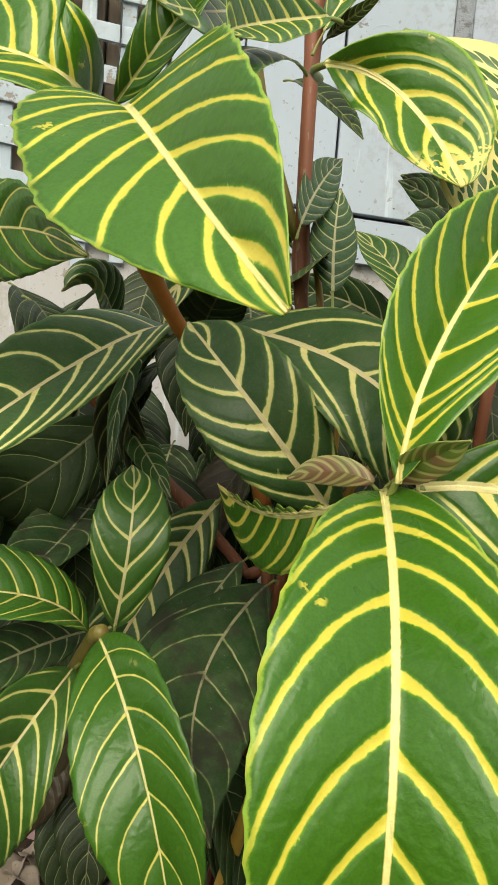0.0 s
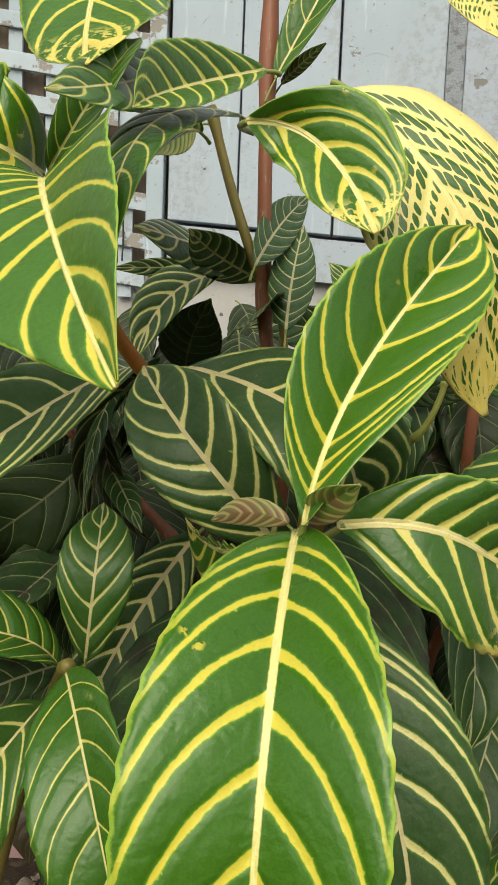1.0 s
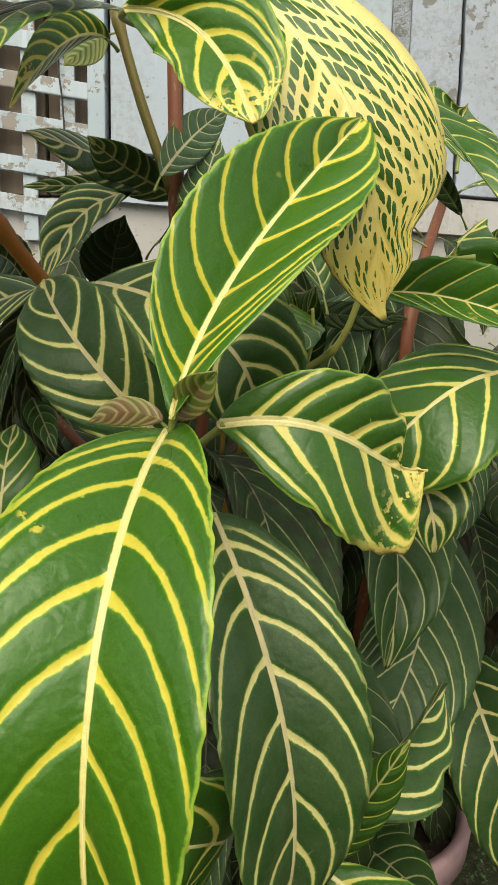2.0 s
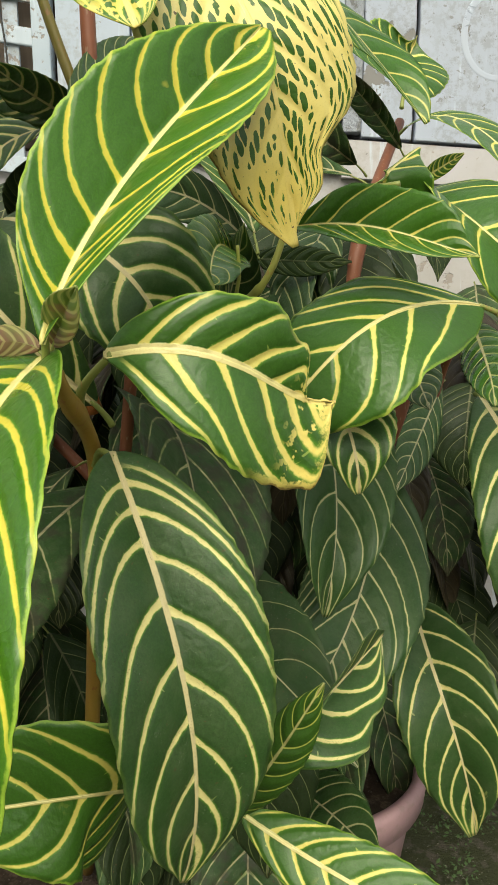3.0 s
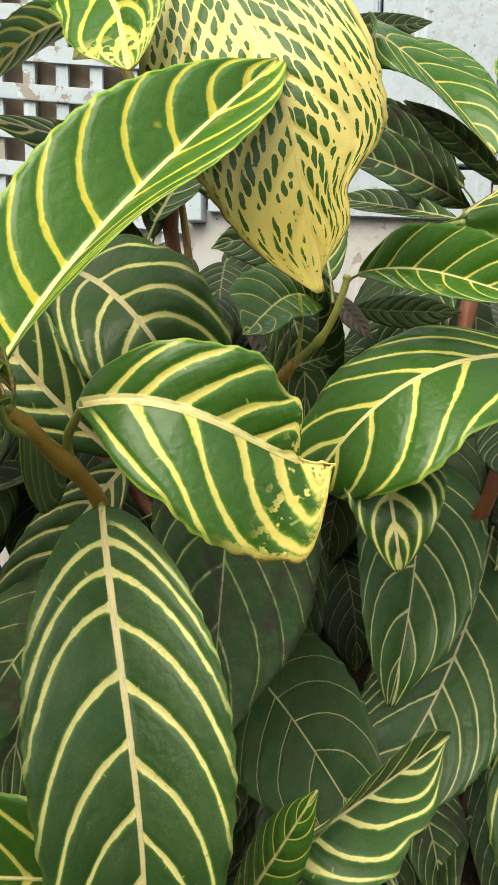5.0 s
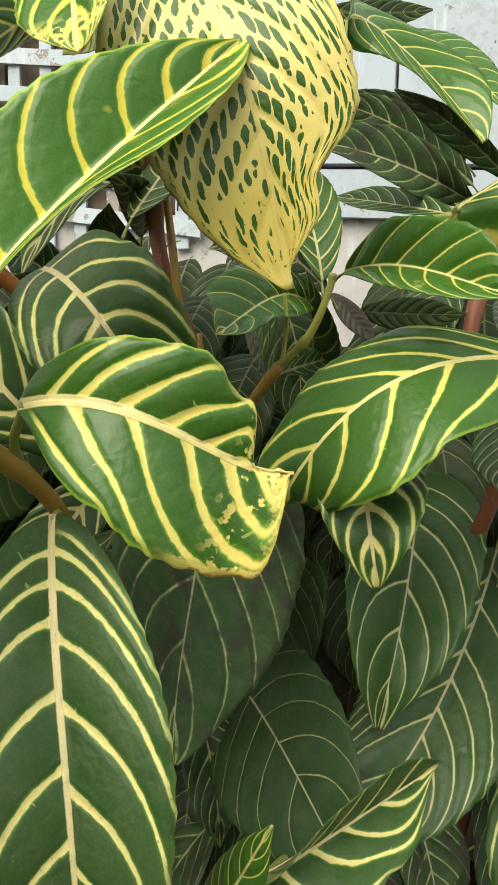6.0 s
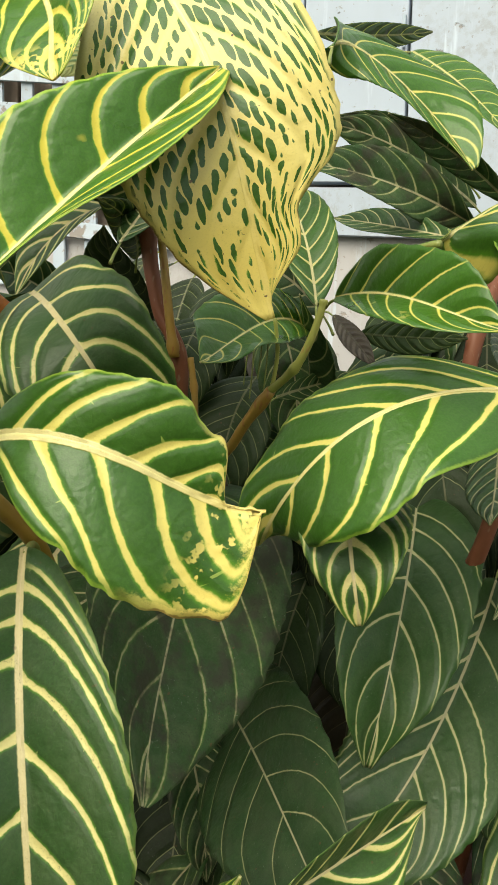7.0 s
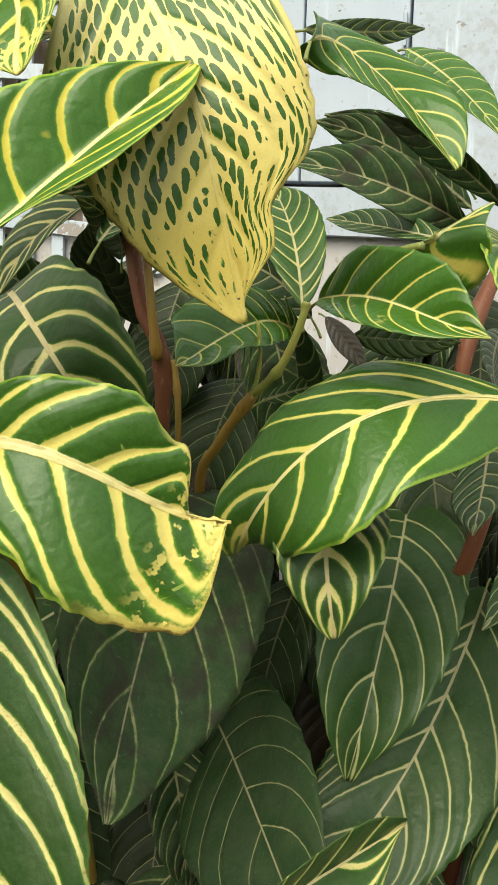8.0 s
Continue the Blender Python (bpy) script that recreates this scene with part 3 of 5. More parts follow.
    ob = new("leaf", me)
    ob.parent = plant
    tagged(ob, LABELS[style])
    rib_w = max(vw, 0.12) * 0.01
    line = [Vector(C[i] + N[i] * 0.0002) for i in range(0, NU - 1, 2)]
    old = age > 0.6
    rib = part("midrib", tube(line, (rib_w * 0.5, rib_w * 0.14), 6, flat=0.32, up=tuple(N[0])), BUD if style == "bud" else RIB_OLD if old else RIB, ob)
    smooth(rib)
    start = Vector(node) if node is not None else Vector(P0 - T[0] * 0.014 + np.array([0, 0, -0.004]))
    b0, t0 = Vector(P0), Vector(T[0])
    span = (b0 - start).length
    pts = spline([start, start.lerp(b0, 0.55) - t0 * span * 0.12, b0 + t0 * 0.004], 5)
    smooth(part("petiole", tube(pts, (rib_w * 0.62 + 0.0004, rib_w * 0.5), 8), PETIOLE, ob))
    return ob


def stem(plant, points, r0, r1, material, label="", knots=(), name="stem"):
    pts = spline(points, 8)
    return smooth(part(name, tube(pts, (r0, r1), 12, knots), material, plant, label))


def plant_at(x, y, z, label):
    ob = new("potted_plant")
    ob.location = (x, y, z)
    bpy.context.view_layer.update()
    return tagged(ob, label, "plant", "potted plants by the wall")


def under(plant):
    """Puts the parts, which are given in world places, under the plant's base without moving them."""
    for o in plant.children:
        o.matrix_parent_inverse = Matrix.Translation(-plant.location)


def flower_pot(x, y, r, height, label):
    bm = bmesh.new()
    prof = [(0.0, 0.012), (r * 0.70, 0.012), (r * 0.74, 0.0), (r * 0.92, height * 0.80), (r * 0.93, height * 0.82), (r * 1.0, height * 0.83), (r * 1.02, height * 0.97), (r * 1.0, height),
            (r * 0.93, height), (r * 0.90, height * 0.84), (r * 0.86, height * 0.7), (r * 0.72, 0.03), (0.0, 0.03)]
    seg, rings = 56, []
    for pr, pz in prof:
        if pr == 0:
            rings.append([bm.verts.new((0, 0, pz))])
        else:
            rings.append([bm.verts.new((pr * math.cos(2 * math.pi * i / seg), pr * math.sin(2 * math.pi * i / seg), pz)) for i in range(seg)])
    for lo, hi in zip(rings, rings[1:]):
        for i in range(seg):
            j = (i + 1) % seg
            if len(lo) == 1:
                bm.faces.new((lo[0], hi[j], hi[i]))
            elif len(hi) == 1:
                bm.faces.new((lo[i], lo[j], hi[0]))
            else:
                bm.faces.new((lo[i], lo[j], hi[j], hi[i]))
    bmesh.ops.recalc_face_normals(bm, faces=bm.faces)
    pot = new("flower_pot")
    pot.location = (x, y, 0.002)
    tagged(pot, label, "pot", "plastic flower pots")
    smooth(part("pot_body", bm, POT, pot))
    bm = bmesh.new()
    n, top = 26, height * 0.80
    grid = {}
    for i in range(n + 1):
        rr = r * 0.885 * i / n
        for j in range(40):
            q = 2 * math.pi * j / 40
            p = Vector((rr * math.cos(q), rr * math.sin(q), 0))
            grid[i, j] = bm.verts.new(p + Vector((0, 0, top + 0.008 * noise.noise(p * 40 + Vector((x * 9, y * 9, 0))) * min(1, (n - i) / 3))))
    for i in range(1, n):
        for j in range(40):
            k = (j + 1) % 40
            bm.faces.new((grid[i, j], grid[i + 1, j], grid[i + 1, k], grid[i, k]))
    smooth(part("soil", bm, SOIL, pot, "dark crumbly potting soil"))
    return pot


# ---- ground ----
def ground_sheet():
    bm = bmesh.new()
    xs = [-300, -60, -12, -4, -2] + [-1.2 + 0.03 * i for i in range(81)] + [2, 4, 12, 60, 300]
    ys = [-300, -60, -12, -4, -1, -0.3] + [0.1 + 0.03 * i for i in range(36)] + [2, 4, 12, 60, 300]
    grid = [[bm.verts.new((x, y, 0.006 * noise.noise((x * 14, y * 14, 0)) + 0.004 * noise.noise((x * 45, y * 45, 3)) - 0.006 if abs(x) < 2 and abs(y) < 2 else -0.006)) for y in ys] for x in xs]
    for i in range(len(xs) - 1):
        for j in range(len(ys) - 1):
            bm.faces.new((grid[i][j], grid[i + 1][j], grid[i + 1][j + 1], grid[i][j + 1]))
    return tagged(smooth(part("ground", bm, GROUND)), "damp dark earth with moss and weeds", "ground", kind="structure")


ground_sheet()


# ---- wall of old painted boards on a plastered plinth ----
def slab(x0, x1, y0, y1, zl, zr, top, bevel=0.002):
    """A board whose lower edge runs from height zl at x0 to zr at x1."""
    bm = box(bmesh.new(), x0, x1, y0, y1, 0, top, bevel)
    for v in bm.verts:
        low = zl + (zr - zl) * (v.co.x - x0) / (x1 - x0)
        v.co.z = low + v.co.z * (top - low) / top
    return bm


wall = part("wall_north", box(bmesh.new(), -3.0, 3.0, 1.19, 1.32, -0.05, 2.4), PLINTH)
tagged(wall, "old wall clad with weathered white painted boards", "wall", kind="structure")
def strip_under(x0, x1, drop, tall, material, label):
    """A strip between the plinth and the sloping lower edge of the boards."""
    bm = box(bmesh.new(), x0, x1, 1.1235, 1.1392, 0, 1, 0.0015)
    for v in bm.verts:
        top = 0.922 - 0.066 * (v.co.x + 0.14) - drop
        v.co.z = top - tall * (1 - v.co.z)
    return part("skirting", bm, material, wall, label)


strip_under(-0.139, 0.249, 0.006, 0.062, PANEL_PAINT, "white painted strip under the boards")
strip_under(0.251, 1.5, 0.024, 0.050, PLINTH, "stained plaster edge under the boards")
part("plinth", box(bmesh.new(), -3.0, 3.0, 1.140, 1.188, -0.05, 0.86, 0.006), PLINTH, wall, "stained cream plaster plinth")
edge = lambda x: 0.922 - 0.066 * (x + 0.14)
for x0, x1, mat in ((-0.139, -0.0385, PANEL_PAINT), (-0.036, 0.1, PANEL_PAINT), (0.1035, 0.250, PANEL_PAINT), (0.276, 0.345, WHITE_BOARD), (0.3495, 0.56, WHITE_BOARD), (0.564, 0.80, WHITE_BOARD), (0.804, 1.1, WHITE_BOARD), (1.104, 1.5, WHITE_BOARD)):
    drop = 0.02 if x0 > 0.2 else 0.0
    bm = slab(x0, x1, 1.120, 1.139, edge(x0) - drop, edge(x1) - drop, 2.3)
    bmesh.ops.bisect_plane(bm, geom=bm.verts[:] + bm.edges[:] + bm.faces[:], plane_co=(0, 0, 1.3), plane_no=(0, 0, 1))
    for k in range(16):
        bmesh.ops.bisect_plane(bm, geom=bm.verts[:] + bm.edges[:] + bm.faces[:], plane_co=(0, 0, 0.89 + 0.025 * k), plane_no=(0, 0, 1))
    for v in bm.verts:
        v.co.x += (0.0016 if x0 > 0.27 else 0.0004) * noise.noise((v.co.x * 7, 0, v.co.z * 45))
    part("board", bm, mat, wall)
strip = slab(0.2505, 0.2755, 1.118, 1.139, 0.88, 0.88, 2.3)
part("cement_strip", strip, MORTAR, wall, "rough grey cement strip between boards")


def chalk(points, width, label):
    """A faint chalk stroke on the boards."""
    pts = spline(points, 8)
    mark = part("chalk_mark", tube(pts, (width, width * 0.7), 6, flat=0.06, up=(0, 1, 0)), CHALK, wall, label)
    return mark


ring = [(0.455 + 0.046 * math.cos(a), 1.1197, 1.005 + 0.056 * math.sin(a)) for a in (2.0, 2.6, 3.2, 3.8, 4.4, 5.0, 5.6)]
chalk(ring, 0.0048, "faint white chalk ring")
chalk([(-0.10, 1.1197, 1.19), (-0.085, 1.1197, 1.205), (-0.07, 1.1197, 1.185), (-0.055, 1.1197, 1.20)], 0.0007, "faint chalk scribble")
chalk([(0.125, 1.1197, 1.145), (0.15, 1.1197, 1.16), (0.175, 1.1197, 1.155), (0.19, 1.1197, 1.175), (0.20, 1.1197, 1.15)], 0.0007, "faint chalk scribble")


def latch():
    ob = new("door_latch")
    ob.location = (0.096, 1.1195, 1.088)
    tagged(ob, "small white painted metal latch on the boards", "latch")
    part("plate", box(bmesh.new(), -0.004, 0.004, -0.002, 0.0, -0.026, 0.026, 0.0008), WHITE_BOARD, ob)
    part("bolt", box(bmesh.new(), -0.002, 0.002, -0.008, -0.002, -0.018, 0.022, 0.001), LATTICE_PAINT, ob)
    return ob


latch()

# brown boards behind the lattice
for i in range(12):
    x = -1.25 + 0.092 * i
    part("board", box(bmesh.new(), x, x + 0.088, 1.150 + 0.003 * (i % 3), 1.172 + 0.003 * (i % 3), 0.865, 2.3, 0.002), BROWN_WOOD, wall, "unpainted brown board")


def lattice():
    ob = new("lattice_panel")
    ob.location = (-0.158, 1.128, 0.84)
    tagged(ob, "weathered pale blue-white wooden lattice panel on a post", "lattice")
    part("post", box(bmesh.new(), -0.0125, 0.0125, -0.014, 0.012, 0.0, 1.4, 0.002), LATTICE_PAINT, ob)
    rng = random.Random(4)
    for i in range(16):
        z = -0.02 + 0.056 * i
        bm = box(bmesh.new(), -0.95, -0.0130, -0.006, -0.001, z, z + 0.022, 0.001)
        for v in bm.verts:
            v.co.z += -0.145 * v.co.x + 0.012 * rng.uniform(-0.2, 0.2)
        part("slat", bm, LATTICE_PAINT, ob)
    for i in range(15):
        x = -0.055 - 0.056 * i
        part("slat", box(bmesh.new(), x, x + 0.021, 0.0002, 0.006, -0.06 + rng.uniform(0, 0.04), 1.4, 0.001), LATTICE_PAINT, ob)
    return ob


lattice()

cord = smooth(part("cord", tube(spline([(-0.214, 1.1175, 1.30), (-0.211, 1.1170, 1.12), (-0.213, 1.1172, 1.05), (-0.206, 1.1170, 0.98), (-0.203, 1.1172, 0.90), (-0.204, 1.1172, 0.86)], 8), (0.0013, 0.0013), 6), WIRE))
tagged(cord, "thin dark cord hanging down the lattice", "cord")

# ---- pots ----
flower_pot(0.19, 0.74, 0.13, 0.19, "dusty pink plastic flower pot with dark soil")
flower_pot(-0.23, 0.66, 0.13, 0.19, "dusty pink plastic flower pot with dry leaves in it")
flower_pot(-0.02, 0.62, 0.11, 0.165, "pink plastic flower pot hidden under leaves")

# ---- plants: stems first, then leaf by leaf ----
middle = plant_at(-0.02, 0.62, 0.155, "tall variegated shrub with bold yellow-veined green leaves")
right = plant_at(0.19, 0.74, 0.155, "bushy variegated shrub with dark and bright leaves")
left = plant_at(-0.23, 0.66, 0.155, "low variegated shrub with dusty dark leaves")

stem(middle, [(-0.01, 0.61, 0.15), (0.030, 0.585, 0.45), (0.054, 0.562, 0.655), (0.040, 0.557, 0.710), (0.032, 0.556, 0.769), (0.028, 0.562, 0.93), (0.03, 0.57, 1.12)], 0.0046, 0.0054, RED_STEM, "reddish brown upright stem", (0.36, 0.66, 0.84))
stem(middle, [(-0.01, 0.61, 0.15), (0.030, 0.50, 0.40), (0.046, 0.447, 0.50), (0.060, 0.40, 0.583), (0.060, 0.345, 0.626), (0.060, 0.318, 0.642)], 0.006, 0.0032, OCHRE_STEM, "ochre branch", (0.74, 0.9))
stem(middle, [(0.028, 0.557, 0.78), (0.006, 0.556, 0.84), (-0.012, 0.555, 0.90)], 0.0040, 0.0034, OLIVE_STEM, "olive green side branch", (0.95,))
stem(middle, [(0.021, 0.575, 0.58), (0.004, 0.560, 0.635), (-0.022, 0.528, 0.680), (-0.048, 0.494, 0.714), (-0.068, 0.447, 0.754), (-0.079, 0.419, 0.775), (-0.082, 0.418, 0.813)], 0.0065, 0.004, ORANGE_STEM, "orange-brown side stem", (0.62,))
stem(middle, [(0.0, 0.62, 0.15), (0.03, 0.599, 0.491), (0.009, 0.603, 0.522), (-0.041, 0.609, 0.572), (-0.091, 0.616, 0.619), (-0.127, 0.601, 0.658)], 0.0055, 0.004, RED_STEM, "red slanting stem", (0.6,))
stem(right, [(0.19, 0.73, 0.15), (0.20, 0.70, 0.45), (0.245, 0.60, 0.55), (0.268, 0.60, 0.64)], 0.006, 0.0048, RED_STEM, "red stem", (0.6,))
stem(right, [(0.21, 0.75, 0.15), (0.225, 0.74, 0.50), (0.23, 0.722, 0.698), (0.285, 0.85, 0.84)], 0.007, 0.005, RED_STEM, "red stem", (0.7,))
stem(right, [(0.22, 0.75, 0.15), (0.27, 0.78, 0.40), (0.31, 0.76, 0.56), (0.31, 0.63, 0.66)], 0.007, 0.005, RED_STEM, "red stem", (0.7,))
stem(right, [(0.16, 0.74, 0.15), (0.070, 0.62, 0.45), (0.080, 0.565, 0.588), (0.100, 0.548, 0.626), (0.127, 0.535, 0.658)], 0.0036, 0.0031, OCHRE_STEM, "orange-brown shoot", (0.93,))
stem(right, [(0.126, 0.5355, 0.657), (0.144, 0.525, 0.671), (0.153, 0.522, 0.685), (0.159, 0.522, 0.701), (0.161, 0.523, 0.710)], 0.0026, 0.0021, GREEN_STEM, "yellow-green young shoot", (0.25, 0.95))
stem(middle, [(0.055, 0.551, 0.676), (0.052, 0.549, 0.702), (0.048, 0.549, 0.735), (0.043, 0.552, 0.762)], 0.0033, 0.0024, OCHRE_STEM, "ochre side shoot", (0.1,))
stem(middle, [(0.064, 0.556, 0.676), (0.068, 0.554, 0.655), (0.069, 0.554, 0.635), (0.066, 0.560, 0.590)], 0.0022, 0.0020, OCHRE_STEM, "thin ochre stalk", (0.3,))
for x, z, drop in ((0.108, 0.690, 0.030), (0.112, 0.688, 0.036), (0.117, 0.690, 0.026), (0.121, 0.691, 0.034)):
    stem(right, [(x, 0.545, z), (x + 0.001, 0.540, z - drop * 0.5), (x - 0.001, 0.541, z - drop)], 0.0007, 0.0004, PETIOLE, "thin hanging fibre", name="fibre")
stem(right, [(0.127, 0.536, 0.658), (0.131, 0.533, 0.680), (0.130, 0.530, 0.700)], 0.0014, 0.0012, GREEN_STEM, "slender green stalk", name="stalk")
stem(left, [(-0.22, 0.65, 0.15), (-0.15, 0.55, 0.36), (-0.09, 0.46, 0.50), (-0.073, 0.43, 0.53)], 0.007, 0.004, OLIVE_STEM, "olive stem", (0.9,))

leaf(middle, "fresh", (0.061, 0.318, 0.645), (0.047, 0.146, 0.613), (0.053, 0.230, 0.436), (-0.983, 0.006, 0.182), 0.090, 0.66, 0.25, 0.14, veins_l=(0.051, 0.103, 0.18, 0.267, 0.36, 0.464, 0.567), veins_r=(0.042, 0.088, 0.157, 0.245, 0.334, 0.43, 0.539), veins=10, sweep=1.05, node=(0.06, 0.338, 0.63))
leaf(middle, "fresh", (0.064, 0.302, 0.651), (0.074, 0.342, 0.711), (0.146, 0.404, 0.794), (0.989, 0.137, 0.056), 0.085, 0.73, 0.59, -0.56, bend2=(0.121, 0.380, 0.760), curve_l=-0.25, curve_r=-0.16, edge_l=(0.00, 0.18, 0.47, 0.74, 0.89, 0.90, 0.80, 0.62, 0.36, 0.13, -0.00), edge_r=(0.00, 0.24, 0.47, 0.78, 0.96, 0.98, 0.90, 0.75, 0.52, 0.30, 0.13), veins_l=(0.060, 0.099, 0.185, 0.273, 0.381, 0.505, 0.628, 0.747), lean_l=(0.065, 0.119), veins_r=(0.072, 0.123, 0.174, 0.297, 0.458, 0.603, 0.766), lean_r=(0.115, 0.219), sweep=0.9, node=(0.06, 0.338, 0.63))
leaf(middle, "torn", (0.080, 0.338, 0.644), (0.144, 0.318, 0.659), (0.183, 0.367, 0.620), (-0.052, -0.194, -0.980), 0.081, 0.22, 0.14, -0.20, bend2=(0.150, 0.361, 0.618), curve_l=0.01, curve_r=0.01, edge_l=(0.00, 0.22, 0.39, 0.58, 0.69, 0.77, 0.58, 0.49, -0.10, 0.03, -0.10), edge_r=(0.00, 0.22, 0.57, 0.82, 0.93, 1.06, 1.08, 1.05, 1.01, 0.80, -0.39), veins_l=(0.088, 0.179, 0.310, 0.465, 0.616), lean_l=(0.206, 0.034), veins_r=(0.003, 0.158, 0.349, 0.553, 0.729, 0.855), lean_r=(0.260, 0.176), sweep=1.1, node=(0.061, 0.37, 0.608), wave=0.003)
leaf(middle, "mature", (0.056, 0.424, 0.609), (-0.005, 0.363, 0.685), (-0.038, 0.465, 0.713), (0.850, 0.056, 0.523), 0.061, 0.23, 0.27, -0.04, veins_l=(0.269, 0.376, 0.526, 0.684, 0.909), veins_r=(0.28, 0.408, 0.568, 0.789, 0.958))
leaf(middle, "mature", (-0.016, 0.497, 0.713), (0.069, 0.394, 0.704), (0.088, 0.453, 0.625), (-0.801, -0.252, -0.542), 0.076, 0.27, 0.22, -0.03, bend2=(0.110, 0.373, 0.666), curve_l=0.04, curve_r=0.08, edge_l=(0.00, 0.31, 0.57, 0.80, 0.86, 1.00, 0.97, 0.81, 0.48, 0.18, -0.01), edge_r=(0.00, 0.29, 0.54, 0.78, 0.95, 1.00, 0.92, 0.73, 0.43, 0.16, 0.00), veins_l=(0.105, 0.260, 0.394, 0.512), lean_l=(0.150, 0.165), veins_r=(0.209, 0.359, 0.512), lean_r=(0.132, 0.288))
leaf(middle, "fresh", (-0.064, 0.350, 0.799), (-0.056, 0.311, 0.797), (0.009, 0.192, 0.710), (-0.843, 0.510, -0.172), 0.090, 0.37, 0.47, -0.26, bend2=(-0.024, 0.242, 0.747), curve_l=0.05, curve_r=-0.22, edge_l=(0.00, 0.31, 0.59, 0.85, 0.99, 0.96, 0.87, 0.74, 0.52, 0.28, 0.03), edge_r=(0.00, 0.31, 0.60, 0.87, 1.03, 1.03, 0.98, 0.72, 0.42, 0.19, 0.04), veins_l=(0.319, 0.445, 0.557, 0.699), lean_l=(0.258, 0.035), veins_r=(0.265, 0.351, 0.448, 0.545, 0.657, 0.767), lean_r=(0.223, -0.018))
leaf(middle, "fresh", (-0.095, 0.439, 0.822), (-0.084, 0.307, 0.818), (-0.214, 0.472, 0.860), (-0.071, 0.726, 0.684), 0.092, 0.24, 0.39, -0.03, veins_l=(0.087, 0.232, 0.362, 0.495), veins_r=(0.082, 0.226, 0.337, 0.441, 0.533))
leaf(middle, "fine", (-0.072, 0.379, 0.811), (-0.031, 0.337, 0.847), (-0.032, 0.403, 0.885), (0.961, -0.222, -0.165), 0.028, 0.47, 0.52, 0.00)
leaf(middle, "tipped", (-0.061, 0.517, 1.051), (-0.085, 0.466, 0.916), (-0.041, 0.336, 0.847), (-0.453, -0.671, -0.587), 0.084, -0.05, -0.13, -0.14)
leaf(middle, "tipped", (0.026, 0.394, 0.842), (0.068, 0.423, 0.854), (0.093, 0.365, 0.782), (-0.582, 0.579, -0.572), 0.066, -0.28, 1.06, 0.05, bend2=(0.086, 0.368, 0.797), curve_l=-0.64, curve_r=-0.22, edge_l=(0.00, 0.26, 0.45, 0.64, 0.90, 0.99, 0.91, 0.76, 0.49, 0.32, 0.12), edge_r=(0.00, 0.34, 0.61, 0.76, 0.80, 0.76, 0.77, 0.62, 0.37, 0.15, 0.02), veins_l=(0.203, 0.399, 0.555), lean_l=(0.274, 0.476), veins_r=(0.137, 0.390, 0.609), lean_r=(0.239, 0.306), node=(0.027, 0.440, 0.850))
leaf(middle, "green", (0.031, 0.471, 0.895), (-0.028, 0.409, 0.860), (-0.018, 0.327, 0.826), (-0.595, 0.160, 0.788), 0.047, 0.60, 0.61, 0.01)
leaf(middle, "green", (0.016, 0.476, 0.870), (-0.042, 0.355, 0.850), (-0.016, 0.283, 0.742), (-0.460, 0.785, 0.414), 0.036, -0.09, -0.12, -0.04)
leaf(middle, "tipped", (-0.019, 0.563, 0.884), (-0.036, 0.514, 0.882), (-0.058, 0.471, 0.814), (-0.148, -0.989, -0.029), 0.032, -0.45, -0.51, -0.03)
leaf(middle, "yellow", (0.080, 0.433, 0.872), (0.168, 0.381, 0.784), (0.166, 0.421, 0.694), (-0.420, -0.525, -0.740), 0.114, 0.44, -0.18, 0.22, bend2=(0.149, 0.409, 0.759), curve_l=0.87, curve_r=-0.34, edge_l=(0.00, 0.41, 0.60, 0.72, 0.78, 0.79, 0.71, 0.35, 0.29, 0.05, -0.10), edge_r=(0.00, 0.32, 0.62, 0.88, 0.98, 0.95, 0.86, 0.73, 0.52, 0.27, 0.06), veins_l=(0.259, 0.401, 0.554), lean_l=(0.289, 0.174), veins_r=(0.448, 0.619), lean_r=(0.285, 0.089), wave=0.004)
leaf(middle, "mature", (0.076, 0.366, 0.595), (0.107, 0.312, 0.550), (0.112, 0.321, 0.396), (-0.735, -0.676, 0.052), 0.087, 0.62, 0.16, 0.20, bend2=(0.135, 0.295, 0.474), curve_l=-0.34, curve_r=-0.16, edge_l=(0.00, 0.32, 0.57, 0.78, 0.92, 0.93, 0.83, 0.70, 0.48, 0.21, 0.03), edge_r=(0.00, 0.29, 0.55, 0.78, 0.94, 0.99, 0.92, 0.78, 0.47, 0.18, -0.00), veins_l=(0.035, 0.081, 0.150, 0.252, 0.367, 0.502, 0.633, 0.747), lean_l=(0.157, 0.142), veins_r=(0.150, 0.219, 0.348, 0.469, 0.587, 0.713), lean_r=(0.089, 0.164), sweep=1.15, node=(0.059, 0.4, 0.58))
leaf(right, "broad", (0.282, 0.483, 0.662), (0.203, 0.443, 0.676), (0.147, 0.464, 0.582), (-0.546, 0.623, -0.560), 0.090, -1.05, 0.79, -0.77, bend2=(0.178, 0.410, 0.626), curve_l=0.15, curve_r=-0.02, edge_l=(0.00, 0.41, 0.67, 0.87, 0.98, 1.05, 0.95, 0.70, 0.42, 0.17, 0.01), edge_r=(0.00, 0.25, 0.52, 0.90, 1.01, 0.98, 0.91, 0.77, 0.54, 0.27, 0.06), veins_l=(0.095, 0.244, 0.399, 0.570), lean_l=(0.196, 0.164), veins_r=(0.217, 0.345, 0.538), lean_r=(0.285, 0.051), sweep=0.75, curl=2.5)
